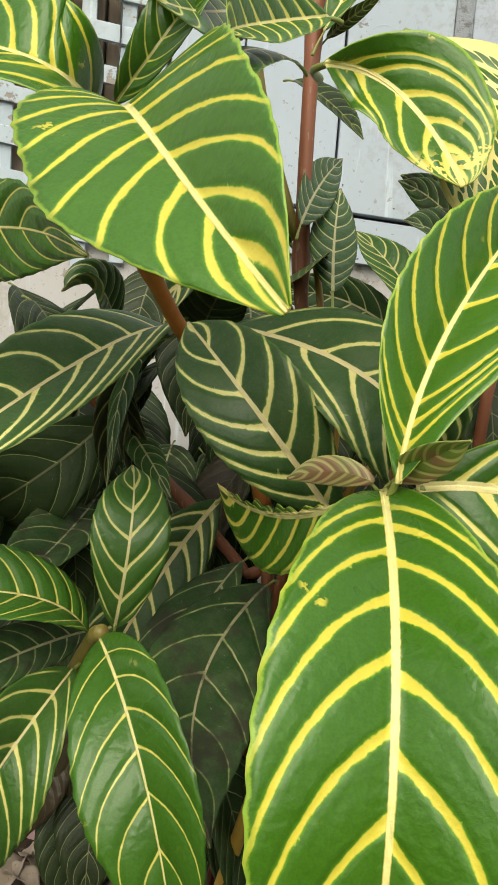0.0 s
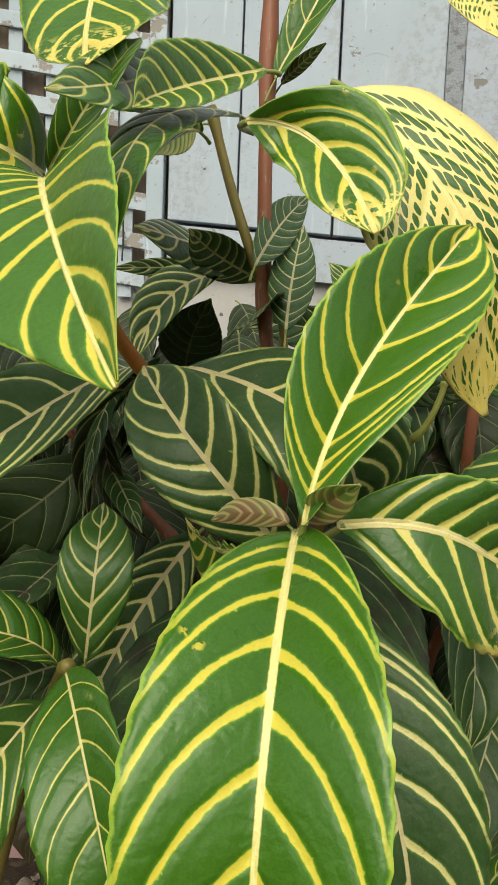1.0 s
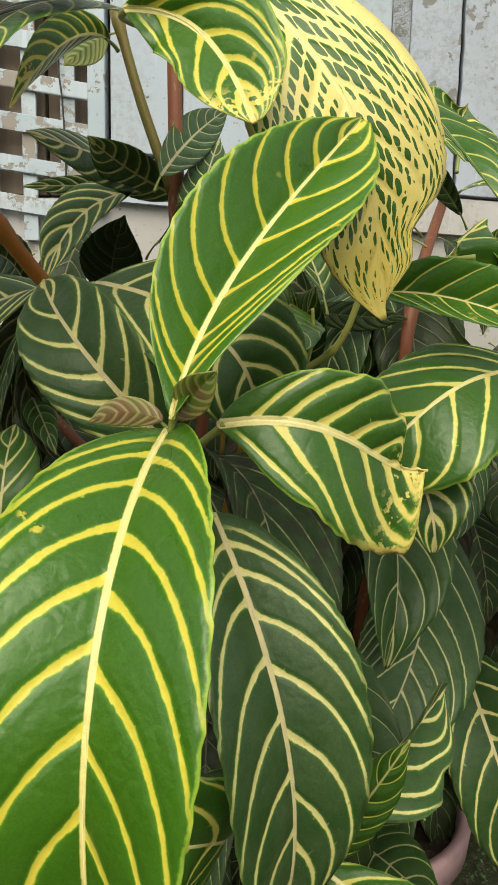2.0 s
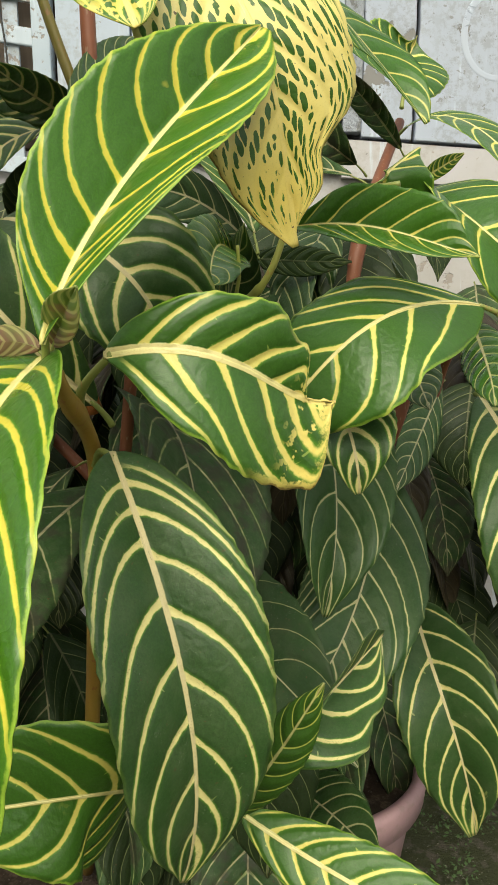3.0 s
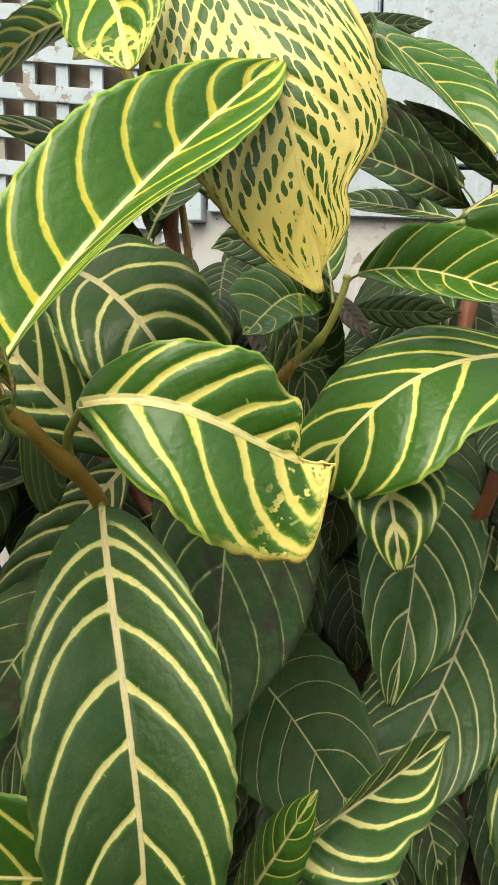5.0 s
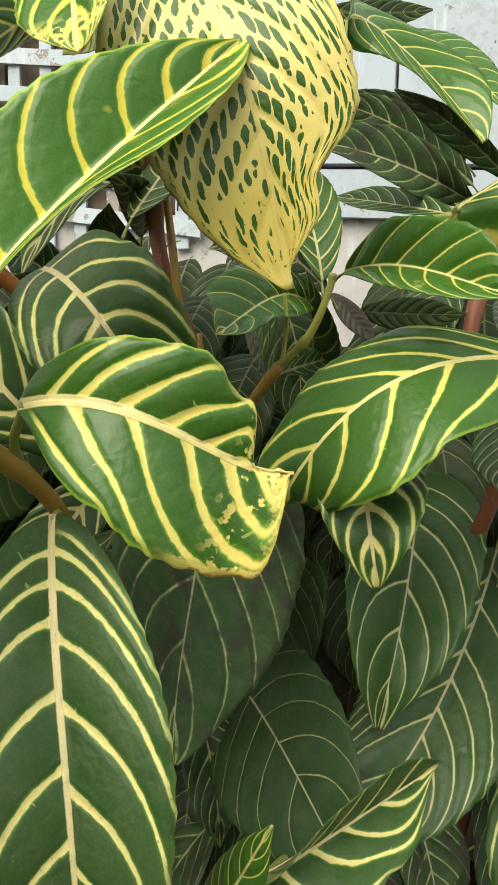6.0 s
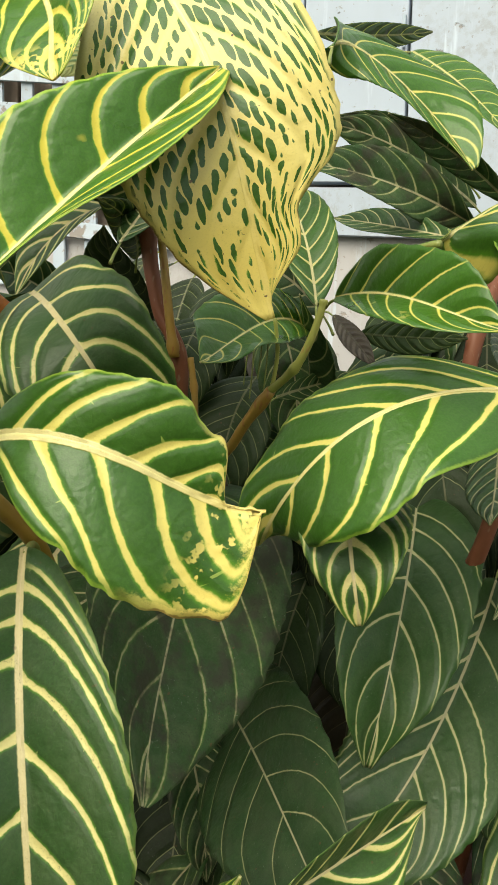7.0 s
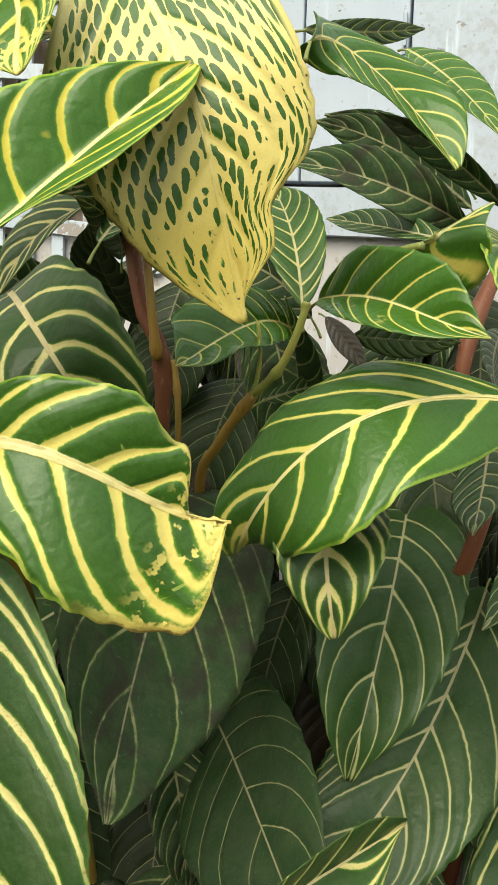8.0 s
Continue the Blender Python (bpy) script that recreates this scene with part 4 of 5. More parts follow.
leaf(right, "fine", (0.168, 0.523, 0.711), (0.214, 0.468, 0.714), (0.264, 0.432, 0.689), (-0.581, -0.267, -0.768), 0.047, 0.68, 0.59, 0.26, bend2=(0.235, 0.439, 0.696), curve_l=-0.28, curve_r=-0.05, edge_l=(0.00, 0.28, 0.62, 0.97, 1.00, 1.01, 0.99, 0.81, 0.48, 0.18, -0.01), edge_r=(0.00, 0.29, 0.54, 0.78, 0.93, 0.99, 0.94, 0.74, 0.42, 0.14, -0.01), veins_l=(0.141, 0.289, 0.455, 0.585, 0.718), lean_l=(0.249, -0.005), veins_r=(0.314, 0.463, 0.619), lean_r=(0.227, 0.148))
leaf(right, "green", (0.274, 0.647, 0.747), (0.252, 0.540, 0.740), (0.373, 0.506, 0.623), (-0.911, 0.296, 0.286), 0.083, 0.43, 0.55, 0.22, bend2=(0.304, 0.497, 0.702), curve_l=-0.31, curve_r=-0.05, edge_l=(0.00, 0.28, 0.51, 0.73, 0.91, 1.00, 0.93, 0.74, 0.44, 0.17, -0.00), edge_r=(0.00, 0.29, 0.55, 0.79, 0.96, 1.00, 0.92, 0.73, 0.45, 0.18, 0.01), veins_l=(0.331, 0.514), lean_l=(0.121, 0.100), veins_r=(0.440, 0.507, 0.654), lean_r=(0.095, 0.076))
leaf(right, "fine", (0.182, 0.444, 0.813), (0.175, 0.488, 0.843), (0.241, 0.483, 0.766), (-0.261, -0.759, -0.596), 0.038, 0.05, 0.25, -0.38, bend2=(0.224, 0.505, 0.798), curve_l=1.28, curve_r=0.75, edge_l=(0.00, 0.27, 0.52, 0.76, 0.97, 1.13, 1.21, 1.08, 0.72, 0.41, 0.14), edge_r=(0.00, 0.37, 0.66, 0.88, 1.01, 1.01, 0.88, 0.68, 0.41, 0.16, 0.01))
leaf(right, "green", (0.273, 0.746, 0.814), (0.308, 0.668, 0.832), (0.353, 0.529, 0.704), (-0.375, -0.881, -0.290), 0.050, 0.16, -0.07, -0.11, bend2=(0.333, 0.601, 0.761), curve_l=0.12, curve_r=-0.07, edge_l=(0.00, 0.28, 0.52, 0.76, 0.94, 1.02, 0.95, 0.75, 0.44, 0.17, -0.00), edge_r=(0.00, 0.29, 0.53, 0.76, 0.90, 0.96, 0.93, 0.77, 0.48, 0.19, 0.00))
# this cluster takes the dirty dark style to imitate the shade it hangs in
leaf(right, "grimy", (0.254, 0.647, 0.780), (0.217, 0.602, 0.813), (0.189, 0.544, 0.814), (0.704, -0.400, 0.588), 0.019, 0.32, 0.39, -0.09)
leaf(right, "grimy", (0.228, 0.724, 0.780), (0.163, 0.676, 0.816), (0.113, 0.614, 0.809), (-0.662, -0.635, 0.397), 0.045, 0.57, 0.15, -0.14)
leaf(right, "grimy", (0.222, 0.759, 0.802), (0.167, 0.717, 0.851), (0.116, 0.673, 0.852), (0.529, 0.231, 0.817), 0.035, 0.08, 0.07, 0.18)
leaf(right, "grimy", (0.213, 0.790, 0.827), (0.166, 0.739, 0.860), (0.120, 0.686, 0.860), (0.426, -0.416, 0.804), 0.032, -0.15, -0.08, -0.23)
leaf(right, "green", (0.213, 0.497, 0.733), (0.230, 0.541, 0.745), (0.253, 0.560, 0.766), (-0.378, -0.788, -0.487), 0.053, 0.45, -0.21, 0.11, bend2=(0.220, 0.530, 0.741), curve_l=-0.32, curve_r=-0.15, edge_l=(0.00, 0.06, 0.08, 0.09, 0.10, 0.10, 0.09, 0.08, 0.06, 0.03, 0.00), edge_r=(0.00, 0.33, 0.63, 0.93, 1.15, 1.24, 1.10, 0.82, 0.48, 0.18, -0.01), veins=7, veins_r=(0.20, 0.40, 0.66), lean_r=(0.187, -0.079), node=(0.228, 0.484, 0.733))
leaf(right, "green", (0.266, 0.621, 0.753), (0.275, 0.593, 0.758), (0.284, 0.564, 0.763), (0.288, -0.121, -0.950), 0.012, 0.22, 0.21, -0.03)
leaf(right, "fine", (0.137, 0.576, 0.875), (0.170, 0.610, 0.881), (0.197, 0.644, 0.895), (-0.143, 0.044, -0.989), 0.014, 0.18, 0.15, -0.04)
leaf(right, "fine", (0.169, 0.736, 0.919), (0.217, 0.682, 0.875), (0.251, 0.632, 0.819), (-0.592, -0.566, -0.574), 0.031, 0.28, 0.28, 0.27)
leaf(right, "mature", (0.180, 0.561, 0.605), (0.188, 0.458, 0.622), (0.205, 0.441, 0.555), (-0.986, -0.049, 0.156), 0.055, 0.29, 0.29, -0.02, bend2=(0.202, 0.426, 0.593), curve_l=0.01, curve_r=0.01, edge_l=(0.00, 0.29, 0.54, 0.78, 0.96, 1.06, 1.01, 0.82, 0.50, 0.22, 0.03), edge_r=(0.00, 0.29, 0.55, 0.79, 0.94, 0.96, 0.85, 0.66, 0.42, 0.24, 0.08), veins_l=(0.424, 0.612), lean_l=(0.207, 0.188), veins_r=(0.470, 0.618), lean_r=(0.161, 0.166))
leaf(right, "dark", (0.192, 0.712, 0.566), (0.207, 0.598, 0.559), (0.193, 0.533, 0.436), (-0.895, -0.428, 0.122), 0.097, 0.61, 0.42, -0.01, bend2=(0.208, 0.530, 0.503), curve_l=0.09, curve_r=0.10, edge_l=(0.00, 0.31, 0.59, 0.85, 1.00, 0.96, 0.84, 0.64, 0.38, 0.18, 0.08), edge_r=(0.00, 0.29, 0.55, 0.80, 0.99, 1.07, 1.00, 0.81, 0.50, 0.22, 0.02), veins_l=(0.302, 0.423, 0.554, 0.707), lean_l=(0.280, 0.080), veins_r=(0.529, 0.681), lean_r=(0.168, 0.168))
leaf(right, "dark", (0.256, 0.679, 0.519), (0.243, 0.596, 0.464), (0.172, 0.510, 0.378), (-0.483, 0.435, 0.760), 0.098, 0.28, 0.12, -0.05, bend2=(0.210, 0.537, 0.388), curve_l=-0.10, curve_r=-0.17, edge_l=(0.00, 0.29, 0.56, 0.82, 1.02, 1.05, 0.96, 0.78, 0.46, 0.17, -0.01), edge_r=(0.00, 0.29, 0.55, 0.79, 0.95, 0.99, 0.89, 0.76, 0.54, 0.29, 0.10), veins_l=(0.179, 0.308, 0.393), lean_l=(0.178, 0.126), veins_r=(0.400, 0.497, 0.686), lean_r=(0.279, 0.173))
leaf(right, "mature", (0.164, 0.407, 0.423), (0.160, 0.393, 0.422), (0.232, 0.502, 0.437), (0.511, 0.287, -0.810), 0.065, 0.85, 0.82, 0.16, bend2=(0.196, 0.439, 0.435), curve_l=-0.48, curve_r=-0.27, edge_l=(0.00, 0.29, 0.55, 0.79, 0.95, 1.00, 0.93, 0.77, 0.59, 0.32, 0.09), edge_r=(0.00, 0.32, 0.61, 0.87, 1.07, 1.15, 0.93, 0.81, 0.42, 0.14, -0.02), veins_l=(0.52, 0.664), lean_l=(0.123, -0.018), veins_r=(0.060, 0.248, 0.459, 0.599, 0.759), lean_r=(0.163, 0.272))
leaf(middle, "fine", (0.134, 0.378, 0.390), (0.158, 0.360, 0.436), (0.180, 0.356, 0.481), (0.507, -0.335, -0.794), 0.027, -0.14, -0.09, -0.16)
leaf(right, "mature", (0.293, 0.704, 0.377), (0.289, 0.596, 0.353), (0.341, 0.611, 0.194), (-0.983, 0.182, -0.015), 0.096, 0.45, 0.39, 0.06, bend2=(0.320, 0.590, 0.302), curve_l=0.00, curve_r=-0.03, edge_l=(0.00, 0.31, 0.57, 0.80, 1.01, 1.04, 0.92, 0.69, 0.40, 0.15, -0.00), edge_r=(0.00, 0.24, 0.44, 0.64, 0.89, 0.93, 0.86, 0.78, 0.59, 0.32, 0.14), veins_l=(0.149, 0.286, 0.394, 0.547, 0.735), lean_l=(0.147, 0.132), veins_r=(0.141, 0.278, 0.448, 0.604, 0.710), lean_r=(0.177, 0.164))
leaf(right, "mature", (0.319, 0.610, 0.589), (0.329, 0.419, 0.534), (0.368, 0.541, 0.388), (-0.946, 0.230, -0.230), 0.083, 0.20, 0.20, -0.01)
leaf(right, "young", (0.290, 0.535, 0.649), (0.287, 0.504, 0.636), (0.277, 0.430, 0.609), (-0.888, 0.041, -0.458), 0.030, 0.17, -0.12, -0.01, bend2=(0.285, 0.465, 0.623), curve_l=-0.04, curve_r=0.01, edge_l=(0.00, 0.29, 0.55, 0.79, 0.93, 0.96, 0.89, 0.71, 0.44, 0.19, 0.03), edge_r=(0.00, 0.29, 0.54, 0.77, 0.93, 0.96, 0.87, 0.70, 0.43, 0.17, 0.01))
leaf(right, "fine", (0.126, 0.618, 0.695), (0.104, 0.606, 0.720), (0.116, 0.455, 0.674), (-0.057, 0.964, 0.259), 0.054, 0.46, 0.41, -0.31, bend2=(0.117, 0.483, 0.678), curve_l=-0.14, curve_r=-0.08, edge_l=(0.00, 0.29, 0.53, 0.75, 0.89, 0.95, 0.91, 0.72, 0.43, 0.16, 0.00), edge_r=(0.00, 0.32, 0.56, 0.72, 0.85, 0.94, 0.95, 0.85, 0.53, 0.21, -0.00), veins_r=(0.456, 0.577, 0.726), lean_r=(0.145, 0.067))
leaf(right, "sheen", (0.140, 0.582, 0.711), (0.122, 0.623, 0.772), (0.083, 0.676, 0.808), (0.310, 0.701, 0.642), 0.044, 0.26, 0.29, 0.21)
leaf(right, "faded", (0.047, 0.672, 0.386), (0.113, 0.536, 0.454), (0.210, 0.441, 0.376), (-0.405, -0.476, -0.781), 0.108, 0.13, 0.10, 0.03)
leaf(middle, "grimy", (0.047, 0.588, 0.585), (0.120, 0.466, 0.602), (0.131, 0.369, 0.490), (-0.655, -0.744, 0.131), 0.119, -0.00, 0.50, 0.26, bend2=(0.104, 0.423, 0.514), curve_l=-0.57, curve_r=0.01, edge_l=(0.00, 0.32, 0.62, 0.90, 1.00, 0.99, 0.93, 0.74, 0.43, 0.22, 0.04), edge_r=(0.00, 0.29, 0.55, 0.80, 0.98, 1.05, 0.99, 0.74, 0.43, 0.16, -0.01), veins_l=(0.378, 0.520, 0.728), lean_l=(0.348, 0.016), veins_r=(0.536, 0.696), lean_r=(0.261, 0.128))
leaf(left, "sheen", (-0.070, 0.457, 0.521), (-0.060, 0.436, 0.578), (-0.071, 0.502, 0.617), (0.995, 0.100, -0.025), 0.046, 0.11, 0.08, -0.03, bend2=(-0.060, 0.449, 0.608), curve_l=0.04, curve_r=-0.01, edge_l=(0.00, 0.28, 0.53, 0.76, 0.94, 0.99, 0.91, 0.73, 0.44, 0.17, 0.00), edge_r=(0.00, 0.31, 0.56, 0.80, 0.98, 1.02, 0.93, 0.73, 0.43, 0.16, -0.00), veins_l=(0.136, 0.265, 0.437), lean_l=(0.116, 0.170), veins_r=(0.115, 0.275, 0.449), lean_r=(0.269, 0.033))
leaf(left, "fine", (-0.073, 0.426, 0.526), (-0.029, 0.319, 0.521), (-0.011, 0.337, 0.398), (-0.869, 0.087, -0.488), 0.066, 0.42, 0.41, -0.01, veins_l=(0.078, 0.188, 0.305, 0.424, 0.555, 0.702), veins_r=(0.088, 0.201, 0.319, 0.438, 0.568, 0.707))
leaf(left, "fine", (-0.085, 0.452, 0.516), (-0.097, 0.442, 0.554), (-0.191, 0.400, 0.549), (-0.266, 0.795, 0.545), 0.056, 0.37, 0.31, 0.09, bend2=(-0.156, 0.406, 0.558), curve_l=-0.16, curve_r=0.00, edge_l=(0.00, 0.29, 0.54, 0.78, 0.95, 1.01, 0.93, 0.73, 0.44, 0.16, -0.00), edge_r=(0.00, 0.30, 0.53, 0.74, 0.92, 1.02, 0.95, 0.75, 0.44, 0.17, -0.00), veins_r=(0.255, 0.352, 0.441), lean_r=(0.081, 0.088))
leaf(left, "sheen", (-0.092, 0.445, 0.498), (-0.106, 0.365, 0.486), (-0.145, 0.422, 0.358), (-0.906, -0.423, 0.026), 0.065, 0.64, 0.64, 0.07, bend2=(-0.141, 0.362, 0.444), curve_l=-0.10, curve_r=-0.07, edge_l=(0.00, 0.26, 0.50, 0.78, 0.94, 0.97, 0.89, 0.73, 0.44, 0.17, 0.00), edge_r=(0.00, 0.32, 0.57, 0.80, 0.96, 1.00, 0.92, 0.73, 0.43, 0.16, 0.00), veins_l=(0.120, 0.220, 0.322), lean_l=(0.137, 0.167), veins_r=(0.107, 0.212), lean_r=(0.139, 0.093))
leaf(left, "dusty", (-0.095, 0.491, 0.504), (-0.127, 0.432, 0.512), (-0.158, 0.370, 0.505), (-0.624, 0.320, 0.713), 0.036, 0.36, 0.31, -0.04)
leaf(middle, "dusty", (0.027, 0.545, 0.529), (-0.042, 0.445, 0.489), (-0.000, 0.354, 0.451), (-0.969, 0.072, 0.235), 0.074, 0.09, 0.12, 0.08, veins_l=(0.124, 0.276, 0.442), veins_r=(0.106, 0.263, 0.428))
leaf(left, "dusty", (-0.124, 0.685, 0.562), (-0.121, 0.560, 0.550), (-0.140, 0.439, 0.540), (-0.978, 0.144, 0.152), 0.061, 0.41, 0.35, -0.00)
leaf(middle, "tipped", (0.049, 0.344, 0.633), (0.017, 0.416, 0.598), (-0.014, 0.505, 0.609), (-0.220, 0.101, 0.970), 0.065, 0.18, 0.20, 0.08, tears=((1, -0.1, 1.1, 0.86),), veins=7)
leaf(middle, "mature", (-0.056, 0.594, 0.709), (-0.064, 0.503, 0.724), (-0.171, 0.356, 0.612), (-0.922, -0.363, -0.134), 0.072, 0.20, 0.46, 0.11, bend2=(-0.150, 0.448, 0.651), curve_l=-0.30, curve_r=-0.11, edge_l=(0.00, 0.29, 0.55, 0.78, 0.90, 0.92, 0.89, 0.75, 0.47, 0.19, 0.01), edge_r=(0.00, 0.28, 0.53, 0.76, 0.93, 0.97, 0.91, 0.73, 0.43, 0.17, 0.00), veins_l=(0.260, 0.372, 0.471, 0.599), lean_l=(0.166, 0.217), veins_r=(0.176, 0.296, 0.410, 0.524), lean_r=(0.024, 0.133))
leaf(middle, "dark", (-0.070, 0.616, 0.707), (-0.094, 0.548, 0.695), (-0.090, 0.516, 0.597), (-0.340, 0.863, 0.374), 0.030, -0.13, 0.01, 0.10)
leaf(middle, "dark", (-0.098, 0.603, 0.638), (-0.072, 0.552, 0.626), (-0.045, 0.508, 0.596), (-0.869, -0.230, -0.439), 0.022, 0.08, 0.11, 0.02)
leaf(middle, "fine", (-0.207, 0.413, 0.751), (-0.143, 0.396, 0.740), (-0.069, 0.320, 0.733), (0.051, 0.163, -0.985), 0.049, 0.10, -0.05, -0.14, bend2=(-0.115, 0.364, 0.759), curve_l=0.25, curve_r=-0.04, edge_l=(0.00, 0.29, 0.55, 0.78, 0.92, 0.93, 0.86, 0.78, 0.40, 0.12, -0.03), edge_r=(0.00, 0.29, 0.55, 0.79, 0.95, 1.00, 0.93, 0.76, 0.48, 0.21, 0.02))
leaf(middle, "dark", (-0.125, 0.707, 0.701), (-0.118, 0.639, 0.761), (-0.139, 0.563, 0.731), (0.130, 0.983, 0.131), 0.044, 0.24, 0.40, -0.07)
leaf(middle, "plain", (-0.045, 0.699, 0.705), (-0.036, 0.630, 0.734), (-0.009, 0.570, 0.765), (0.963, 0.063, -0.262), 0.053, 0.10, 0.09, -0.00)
leaf(middle, "mature", (0.023, 0.623, 0.788), (-0.047, 0.574, 0.795), (-0.061, 0.541, 0.713), (-0.961, 0.271, 0.063), 0.048, 0.24, 0.36, 0.22)
leaf(middle, "mature", (0.026, 0.624, 0.786), (-0.010, 0.558, 0.796), (-0.015, 0.486, 0.802), (0.660, -0.295, 0.691), 0.034, 0.16, 0.24, -0.11)
leaf(middle, "dark", (0.050, 0.490, 0.740), (0.051, 0.538, 0.781), (0.059, 0.588, 0.824), (0.997, 0.037, -0.066), 0.032, -0.11, -0.11, -0.06)
leaf(middle, "dark", (0.027, 0.509, 0.783), (0.039, 0.567, 0.823), (0.062, 0.628, 0.855), (0.679, 0.102, -0.727), 0.029, 0.10, 0.07, -0.01)
leaf(middle, "mature", (0.018, 0.649, 0.801), (-0.018, 0.555, 0.803), (-0.044, 0.457, 0.798), (-0.366, 0.419, 0.831), 0.043, -0.24, -0.31, 0.21)
leaf(middle, "fine", (0.034, 0.549, 0.918), (0.079, 0.553, 1.003), (0.120, 0.554, 1.095), (0.784, -0.318, -0.533), 0.040, 0.39, 0.43, -0.06)
leaf(middle, "fine", (0.038, 0.569, 0.922), (0.051, 0.547, 0.928), (0.068, 0.525, 0.933), (0.659, 0.085, -0.748), 0.009, 0.20, 0.17, -0.00)
leaf(middle, "green", (-0.010, 0.491, 0.907), (-0.036, 0.391, 0.855), (-0.041, 0.280, 0.817), (-0.603, 0.171, 0.779), 0.035, 0.08, 0.08, 0.09)
leaf(middle, "fine", (0.020, 0.660, 0.922), (0.051, 0.625, 0.899), (0.073, 0.594, 0.862), (-0.850, -0.264, -0.456), 0.022, 0.49, 0.53, -0.05)
leaf(middle, "dark", (0.102, 0.711, 0.621), (0.124, 0.640, 0.670), (0.133, 0.568, 0.717), (0.617, -0.542, -0.570), 0.050, -0.47, -0.40, -0.25)
leaf(right, "dark", (0.255, 0.627, 0.636), (0.258, 0.565, 0.613), (0.257, 0.503, 0.595), (-0.915, -0.001, -0.403), 0.037, 0.01, -0.02, -0.02)
leaf(right, "dark", (0.323, 0.764, 0.579), (0.289, 0.695, 0.538), (0.258, 0.625, 0.506), (-0.766, -0.126, 0.630), 0.039, -0.02, 0.00, -0.12)
leaf(middle, "green", (0.137, 0.414, 0.363), (0.206, 0.372, 0.341), (0.288, 0.346, 0.328), (-0.399, -0.459, -0.794), 0.046, -0.05, -0.02, 0.05)
leaf(middle, "green", (0.069, 0.396, 0.388), (0.131, 0.257, 0.499), (-0.019, 0.328, 0.420), (0.510, 0.085, 0.856), 0.084, 0.08, 0.10, 0.02)
leaf(right, "dark", (0.164, 0.601, 0.253), (0.199, 0.529, 0.286), (0.231, 0.450, 0.296), (-0.879, -0.142, -0.456), 0.056, 0.36, 0.42, -0.04)
leaf(middle, "dusty", (0.007, 0.562, 0.540), (-0.054, 0.485, 0.489), (-0.029, 0.440, 0.368), (-0.790, -0.360, -0.496), 0.065, 0.12, 0.32, 0.18)
leaf(middle, "grimy", (0.024, 0.698, 0.574), (0.058, 0.620, 0.517), (0.110, 0.551, 0.478), (0.340, -0.792, -0.507), 0.073, -0.16, -0.17, -0.01)
leaf(middle, "dark", (0.135, 0.621, 0.707), (0.081, 0.657, 0.766), (0.012, 0.704, 0.750), (0.145, 0.013, 0.989), 0.041, 0.24, 0.28, 0.09)
leaf(middle, "fine", (0.010, 0.582, 0.744), (0.040, 0.533, 0.762), (0.044, 0.475, 0.762), (0.679, 0.328, 0.657), 0.025, 0.19, 0.17, -0.00)
leaf(right, "dark", (0.219, 0.672, 0.763), (0.162, 0.702, 0.781), (0.110, 0.737, 0.794), (0.134, 0.596, 0.792), 0.026, 0.40, 0.36, 0.28)
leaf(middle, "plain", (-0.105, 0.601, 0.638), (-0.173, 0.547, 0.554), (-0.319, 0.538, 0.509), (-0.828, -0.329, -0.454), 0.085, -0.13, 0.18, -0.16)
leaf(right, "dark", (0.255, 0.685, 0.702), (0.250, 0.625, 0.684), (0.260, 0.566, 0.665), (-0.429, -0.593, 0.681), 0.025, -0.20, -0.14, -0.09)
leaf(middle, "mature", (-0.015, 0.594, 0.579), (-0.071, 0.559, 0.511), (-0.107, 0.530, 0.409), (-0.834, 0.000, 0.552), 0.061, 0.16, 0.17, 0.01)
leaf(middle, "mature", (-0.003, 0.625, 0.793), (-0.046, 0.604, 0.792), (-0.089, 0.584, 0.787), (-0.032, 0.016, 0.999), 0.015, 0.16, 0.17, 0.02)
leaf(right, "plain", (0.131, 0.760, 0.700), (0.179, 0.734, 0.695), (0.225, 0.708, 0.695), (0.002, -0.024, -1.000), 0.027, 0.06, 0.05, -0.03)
leaf(right, "dead", (0.104, 0.770, 0.716), (0.129, 0.748, 0.694), (0.152, 0.726, 0.672), (-0.692, -0.211, -0.690), 0.018, 0.10, 0.08, 0.01)
leaf(right, "dark", (0.106, 0.608, 0.650), (0.128, 0.642, 0.661), (0.151, 0.676, 0.665), (0.243, 0.040, -0.969), 0.016, 0.15, 0.14, -0.00)
leaf(right, "dead", (0.039, 0.741, 0.714), (0.049, 0.717, 0.677), (0.067, 0.696, 0.642), (-0.932, -0.320, -0.172), 0.019, 0.10, 0.09, 0.00)
leaf(right, "dead", (0.066, 0.779, 0.690), (0.055, 0.738, 0.660), (0.042, 0.697, 0.635), (-0.698, -0.231, 0.678), 0.026, 0.02, 0.03, 0.01)
leaf(middle, "dead", (0.076, 0.578, 0.608), (0.081, 0.548, 0.569), (0.089, 0.519, 0.530), (-0.992, -0.074, -0.105), 0.025, 0.08, 0.08, 0.00)
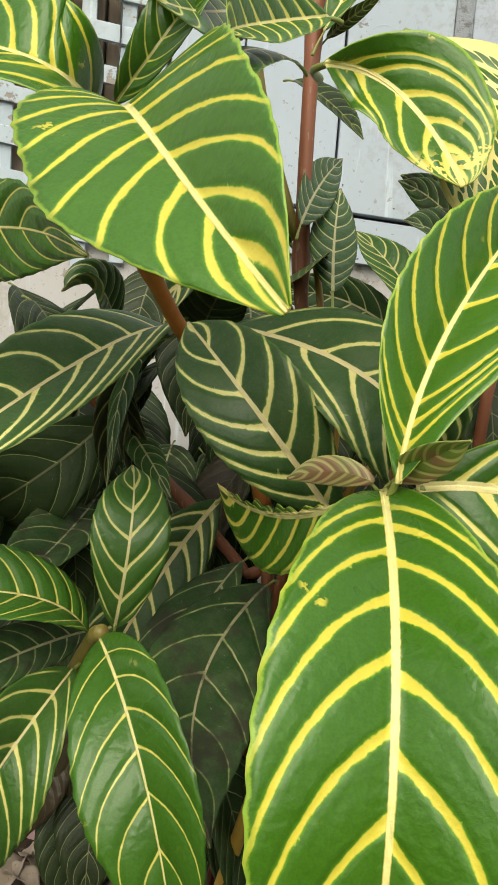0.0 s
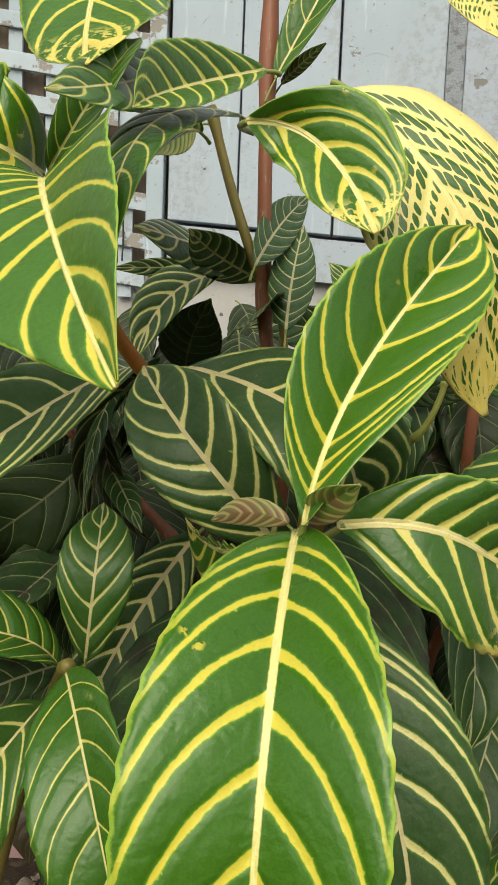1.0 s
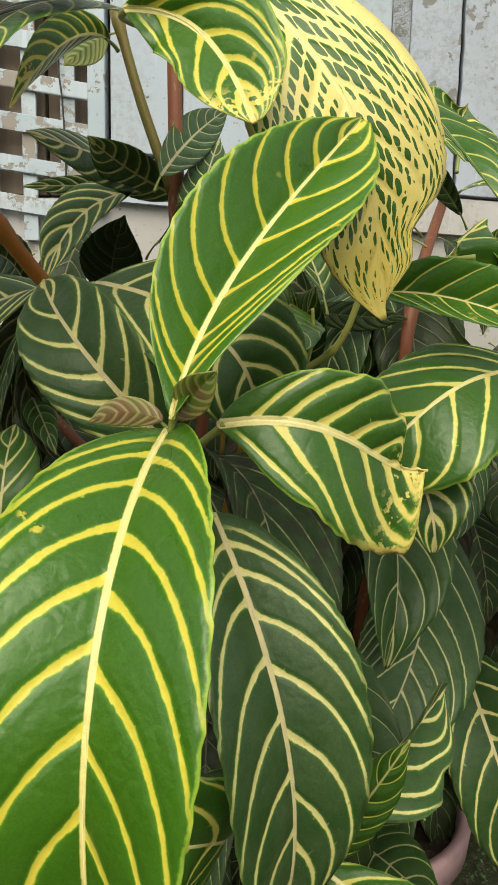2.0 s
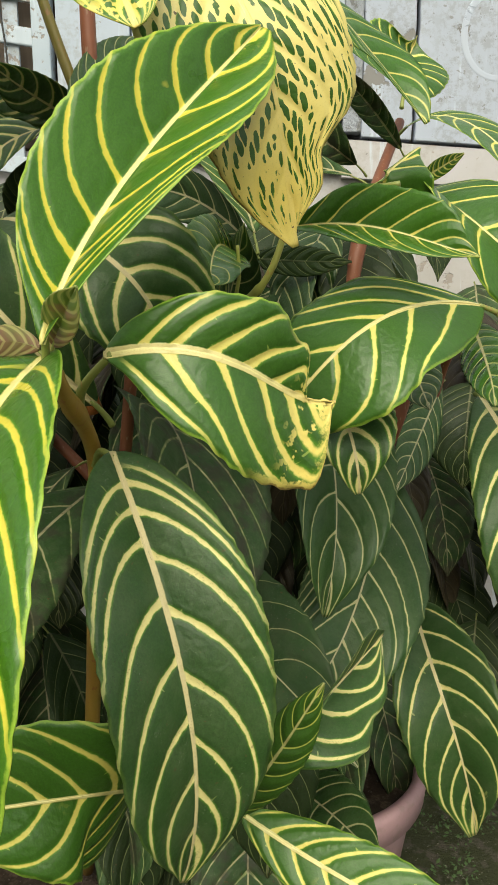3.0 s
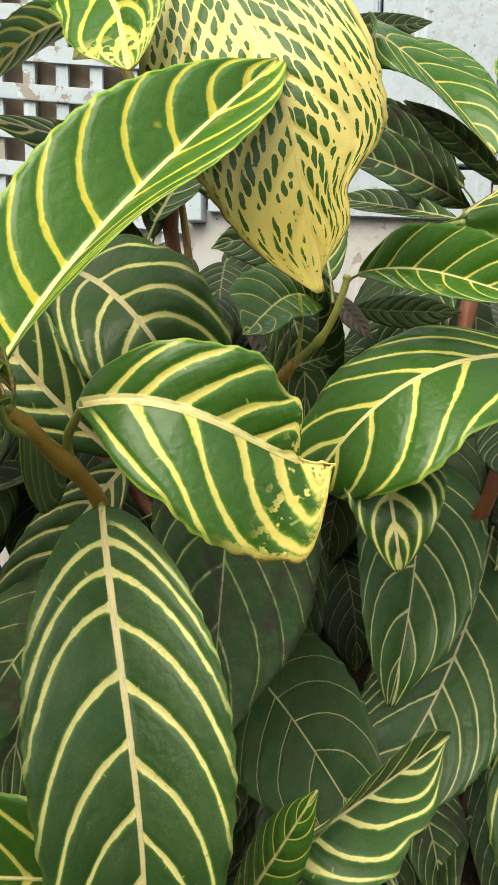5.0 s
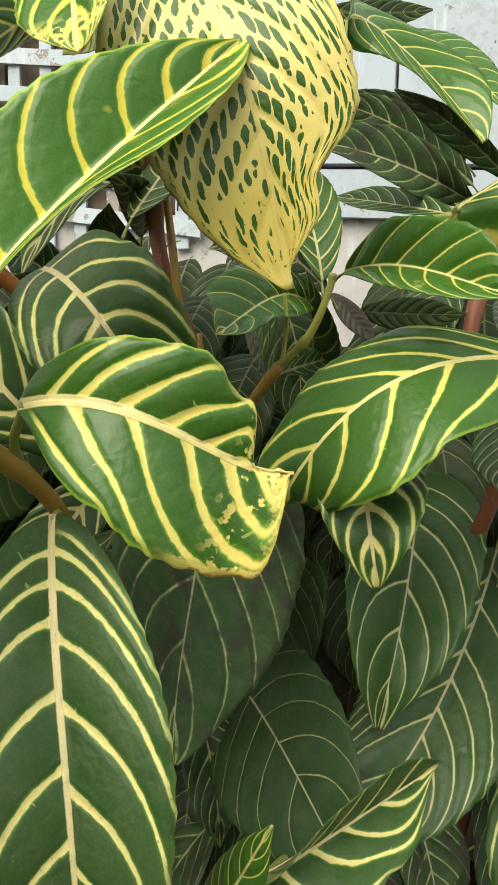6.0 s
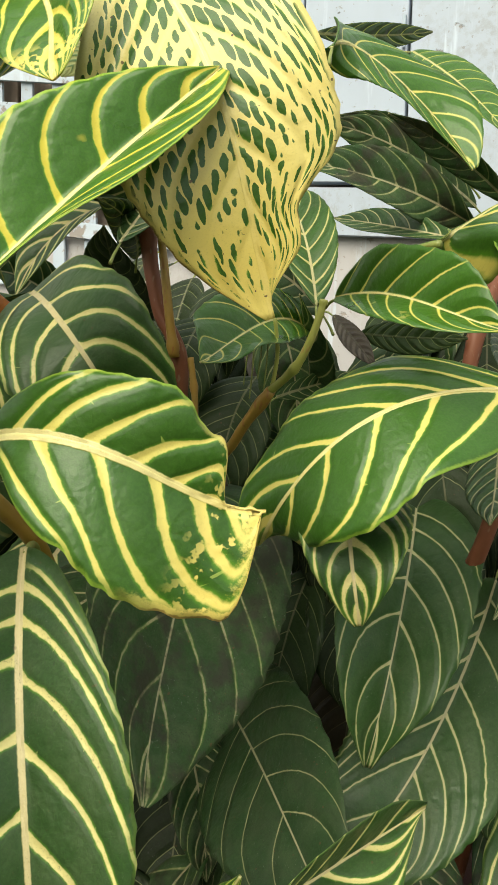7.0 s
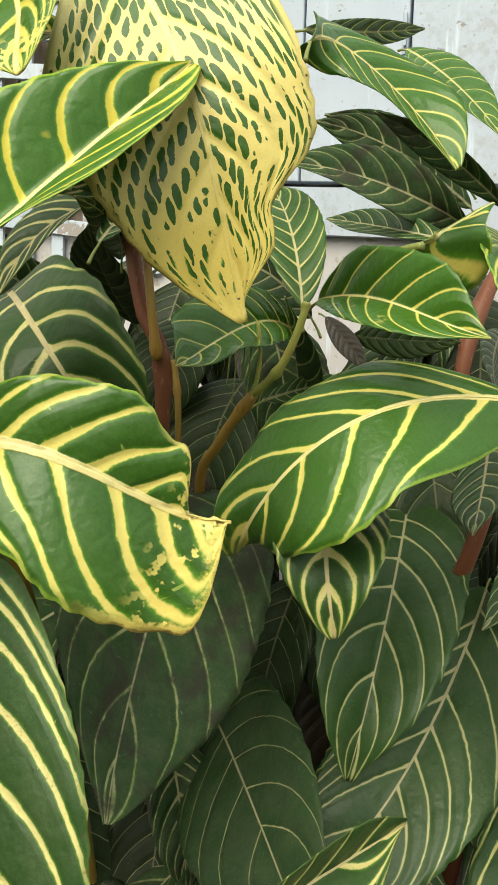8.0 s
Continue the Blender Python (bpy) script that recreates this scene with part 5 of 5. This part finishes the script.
leaf(right, "broad", (0.272, 0.753, 0.846), (0.283, 0.786, 0.892), (0.296, 0.832, 0.917), (0.941, 0.224, -0.255), 0.088, 0.44, 0.06, 0.10, bend2=(0.282, 0.847, 0.880), curve_l=0.84, curve_r=0.85, edge_l=(0.00, 0.37, 0.64, 0.90, 1.09, 1.17, 1.04, 0.78, 0.44, 0.14, -0.05), edge_r=(0.00, 0.37, 0.62, 0.81, 0.95, 0.99, 0.91, 0.67, 0.35, 0.07, -0.08), veins_l=(0.08, 0.19, 0.30, 0.44, 0.58), lean_l=(0.218, 0.085), veins_r=(0.06, 0.16, 0.28, 0.42, 0.58), lean_r=(0.208, -0.143), veins=7)
leaf(middle, "yellow", (-0.030, 0.610, 0.903), (-0.044, 0.602, 0.893), (-0.059, 0.594, 0.876), (0.028, -0.162, -0.986), 0.024, 0.10, 0.10, 0.00)
leaf(middle, "yellow", (0.145, 0.525, 0.978), (0.168, 0.507, 0.960), (0.181, 0.490, 0.919), (-0.677, -0.122, -0.730), 0.036, 0.20, 0.20, 0.00)
leaf(middle, "withered", (-0.060, 0.585, 0.705), (-0.097, 0.560, 0.672), (-0.101, 0.580, 0.585), (-0.90, 0.30, 0.30), 0.052, 1.05, 1.15, 0.5, veins=6)
leaf(middle, "withered", (-0.092, 0.582, 0.668), (-0.088, 0.565, 0.615), (-0.052, 0.585, 0.572), (-0.70, -0.20, -0.68), 0.040, 1.10, 0.95, -0.4, veins=6)
leaf(middle, "bud", (0.0575, 0.320, 0.648), (0.040, 0.326, 0.655), (0.0215, 0.335, 0.644), (0.10, 0.55, 0.83), 0.0125, -0.75, 0.35, 0.20, veins=6, node=(0.0605, 0.322, 0.640), sweep=1.3)
leaf(middle, "bud", (0.0640, 0.317, 0.650), (0.0745, 0.298, 0.664), (0.0840, 0.278, 0.673), (0.62, 0.15, -0.77), 0.0160, 0.40, 0.35, -0.20, veins=6, node=(0.0605, 0.322, 0.640), sweep=1.3)



# places where the shrubs are thin and the wall shows through
GAPS = [(0.128, 0.76, 0.666), (0.33, 0.76, 0.505), (0.335, 0.76, 0.37), (0.10, 0.76, 0.667), (0.26, 0.76, 0.714), (-0.038, 0.76, 0.603), (-0.083, 0.76, 0.675), (-0.008, 0.76, 0.784), (-0.087, 0.76, 0.768), (-0.14, 0.76, 0.789), (0.142, 0.76, 0.758), (-0.187, 0.76, 0.745)]


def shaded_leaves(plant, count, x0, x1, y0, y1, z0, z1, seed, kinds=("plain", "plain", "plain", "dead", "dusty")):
    """The dark drooping leaves deep inside a shrub; plain ones have shade painted in."""
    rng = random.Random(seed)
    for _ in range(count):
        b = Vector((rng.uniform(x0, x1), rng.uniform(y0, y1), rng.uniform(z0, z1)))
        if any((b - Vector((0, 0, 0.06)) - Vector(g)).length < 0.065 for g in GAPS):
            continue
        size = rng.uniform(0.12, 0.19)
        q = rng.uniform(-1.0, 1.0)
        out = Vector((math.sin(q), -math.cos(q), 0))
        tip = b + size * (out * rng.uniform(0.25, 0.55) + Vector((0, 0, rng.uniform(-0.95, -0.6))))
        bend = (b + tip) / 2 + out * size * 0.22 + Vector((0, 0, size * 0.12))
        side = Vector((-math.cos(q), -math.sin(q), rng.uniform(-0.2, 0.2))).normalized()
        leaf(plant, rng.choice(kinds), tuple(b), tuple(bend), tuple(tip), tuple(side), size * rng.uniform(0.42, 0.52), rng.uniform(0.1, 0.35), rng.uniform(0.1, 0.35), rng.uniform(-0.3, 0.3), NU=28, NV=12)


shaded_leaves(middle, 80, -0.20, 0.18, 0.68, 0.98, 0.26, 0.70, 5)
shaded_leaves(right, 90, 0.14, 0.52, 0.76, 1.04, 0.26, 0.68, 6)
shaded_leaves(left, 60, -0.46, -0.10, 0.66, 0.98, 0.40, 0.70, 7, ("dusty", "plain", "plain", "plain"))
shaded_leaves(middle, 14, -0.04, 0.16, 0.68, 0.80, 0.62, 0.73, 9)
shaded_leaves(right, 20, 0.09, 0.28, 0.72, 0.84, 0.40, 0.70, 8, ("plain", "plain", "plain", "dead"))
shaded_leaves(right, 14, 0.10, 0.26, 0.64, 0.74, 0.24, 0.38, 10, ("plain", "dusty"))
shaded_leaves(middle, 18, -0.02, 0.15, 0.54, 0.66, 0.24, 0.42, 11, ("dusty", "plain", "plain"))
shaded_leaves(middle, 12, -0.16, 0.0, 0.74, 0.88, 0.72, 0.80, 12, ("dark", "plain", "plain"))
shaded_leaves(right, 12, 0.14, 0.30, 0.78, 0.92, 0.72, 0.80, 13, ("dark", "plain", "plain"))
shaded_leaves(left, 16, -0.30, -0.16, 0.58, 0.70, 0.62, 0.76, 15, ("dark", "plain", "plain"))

# ---- litter and weeds ----
for x, y, z, turn, size in ((-0.175, 0.630, 0.166, 20, 0.05), (-0.195, 0.660, 0.168, 75, 0.06), (-0.160, 0.690, 0.166, 130, 0.05), (-0.21, 0.60, 0.168, 200, 0.055), (-0.165, 0.65, 0.172, 280, 0.05), (-0.20, 0.69, 0.170, 320, 0.06)):
    c, n = math.cos(radians(turn)), math.sin(radians(turn))
    dry = leaf(None, "plain", (x, y, z), (x + c * size * 0.5, y + n * size * 0.5, z + 0.022), (x + c * size, y + n * size, z), (n, -c, 0.1), size * 0.5, 0.6, 0.8, 0.8, wave=0.08, NU=24, NV=10, bare=DRY)
    tagged(dry, "curled dry brown leaf lying on potting soil", "dry leaf", "dry leaves in the pot")


def weeds():
    """Low weeds and moss on the ground by the pots."""
    rng = random.Random(12)
    verts, faces = [], []
    for _ in range(5200):
        x, y = rng.uniform(0.24, 0.62), rng.uniform(0.56, 1.12)
        if (x - 0.19) ** 2 + (y - 0.74) ** 2 < 0.132 ** 2 or noise.noise((x * 13, y * 13, 1)) < -0.12:
            continue
        a, r, z = rng.uniform(0, 6.28), rng.uniform(0.002, 0.006), rng.uniform(0.0, 0.012)
        d, e = Vector((math.cos(a), math.sin(a), rng.uniform(0.1, 0.9))) * r, Vector((-math.sin(a), math.cos(a), 0)) * r * 0.42
        p = Vector((x, y, z - 0.004))
        k = len(verts)
        verts += [p, p + d * 0.5 + e, p + d * 1.1, p + d * 0.5 - e, p + d * 0.5 + Vector((0, 0, r * 0.15))]
        faces += [(k, k + 3, k + 4), (k + 3, k + 2, k + 4), (k + 2, k + 1, k + 4), (k + 1, k, k + 4)]
    me = bpy.data.meshes.new("weeds")
    me.from_pydata([tuple(v) for v in verts], [], faces)
    me.materials.append(MOSS)
    tagged(new("weeds", me), "low green weeds and moss on damp earth", "weeds", kind="stuff")


weeds()

for plant in (middle, right, left):
    under(plant)
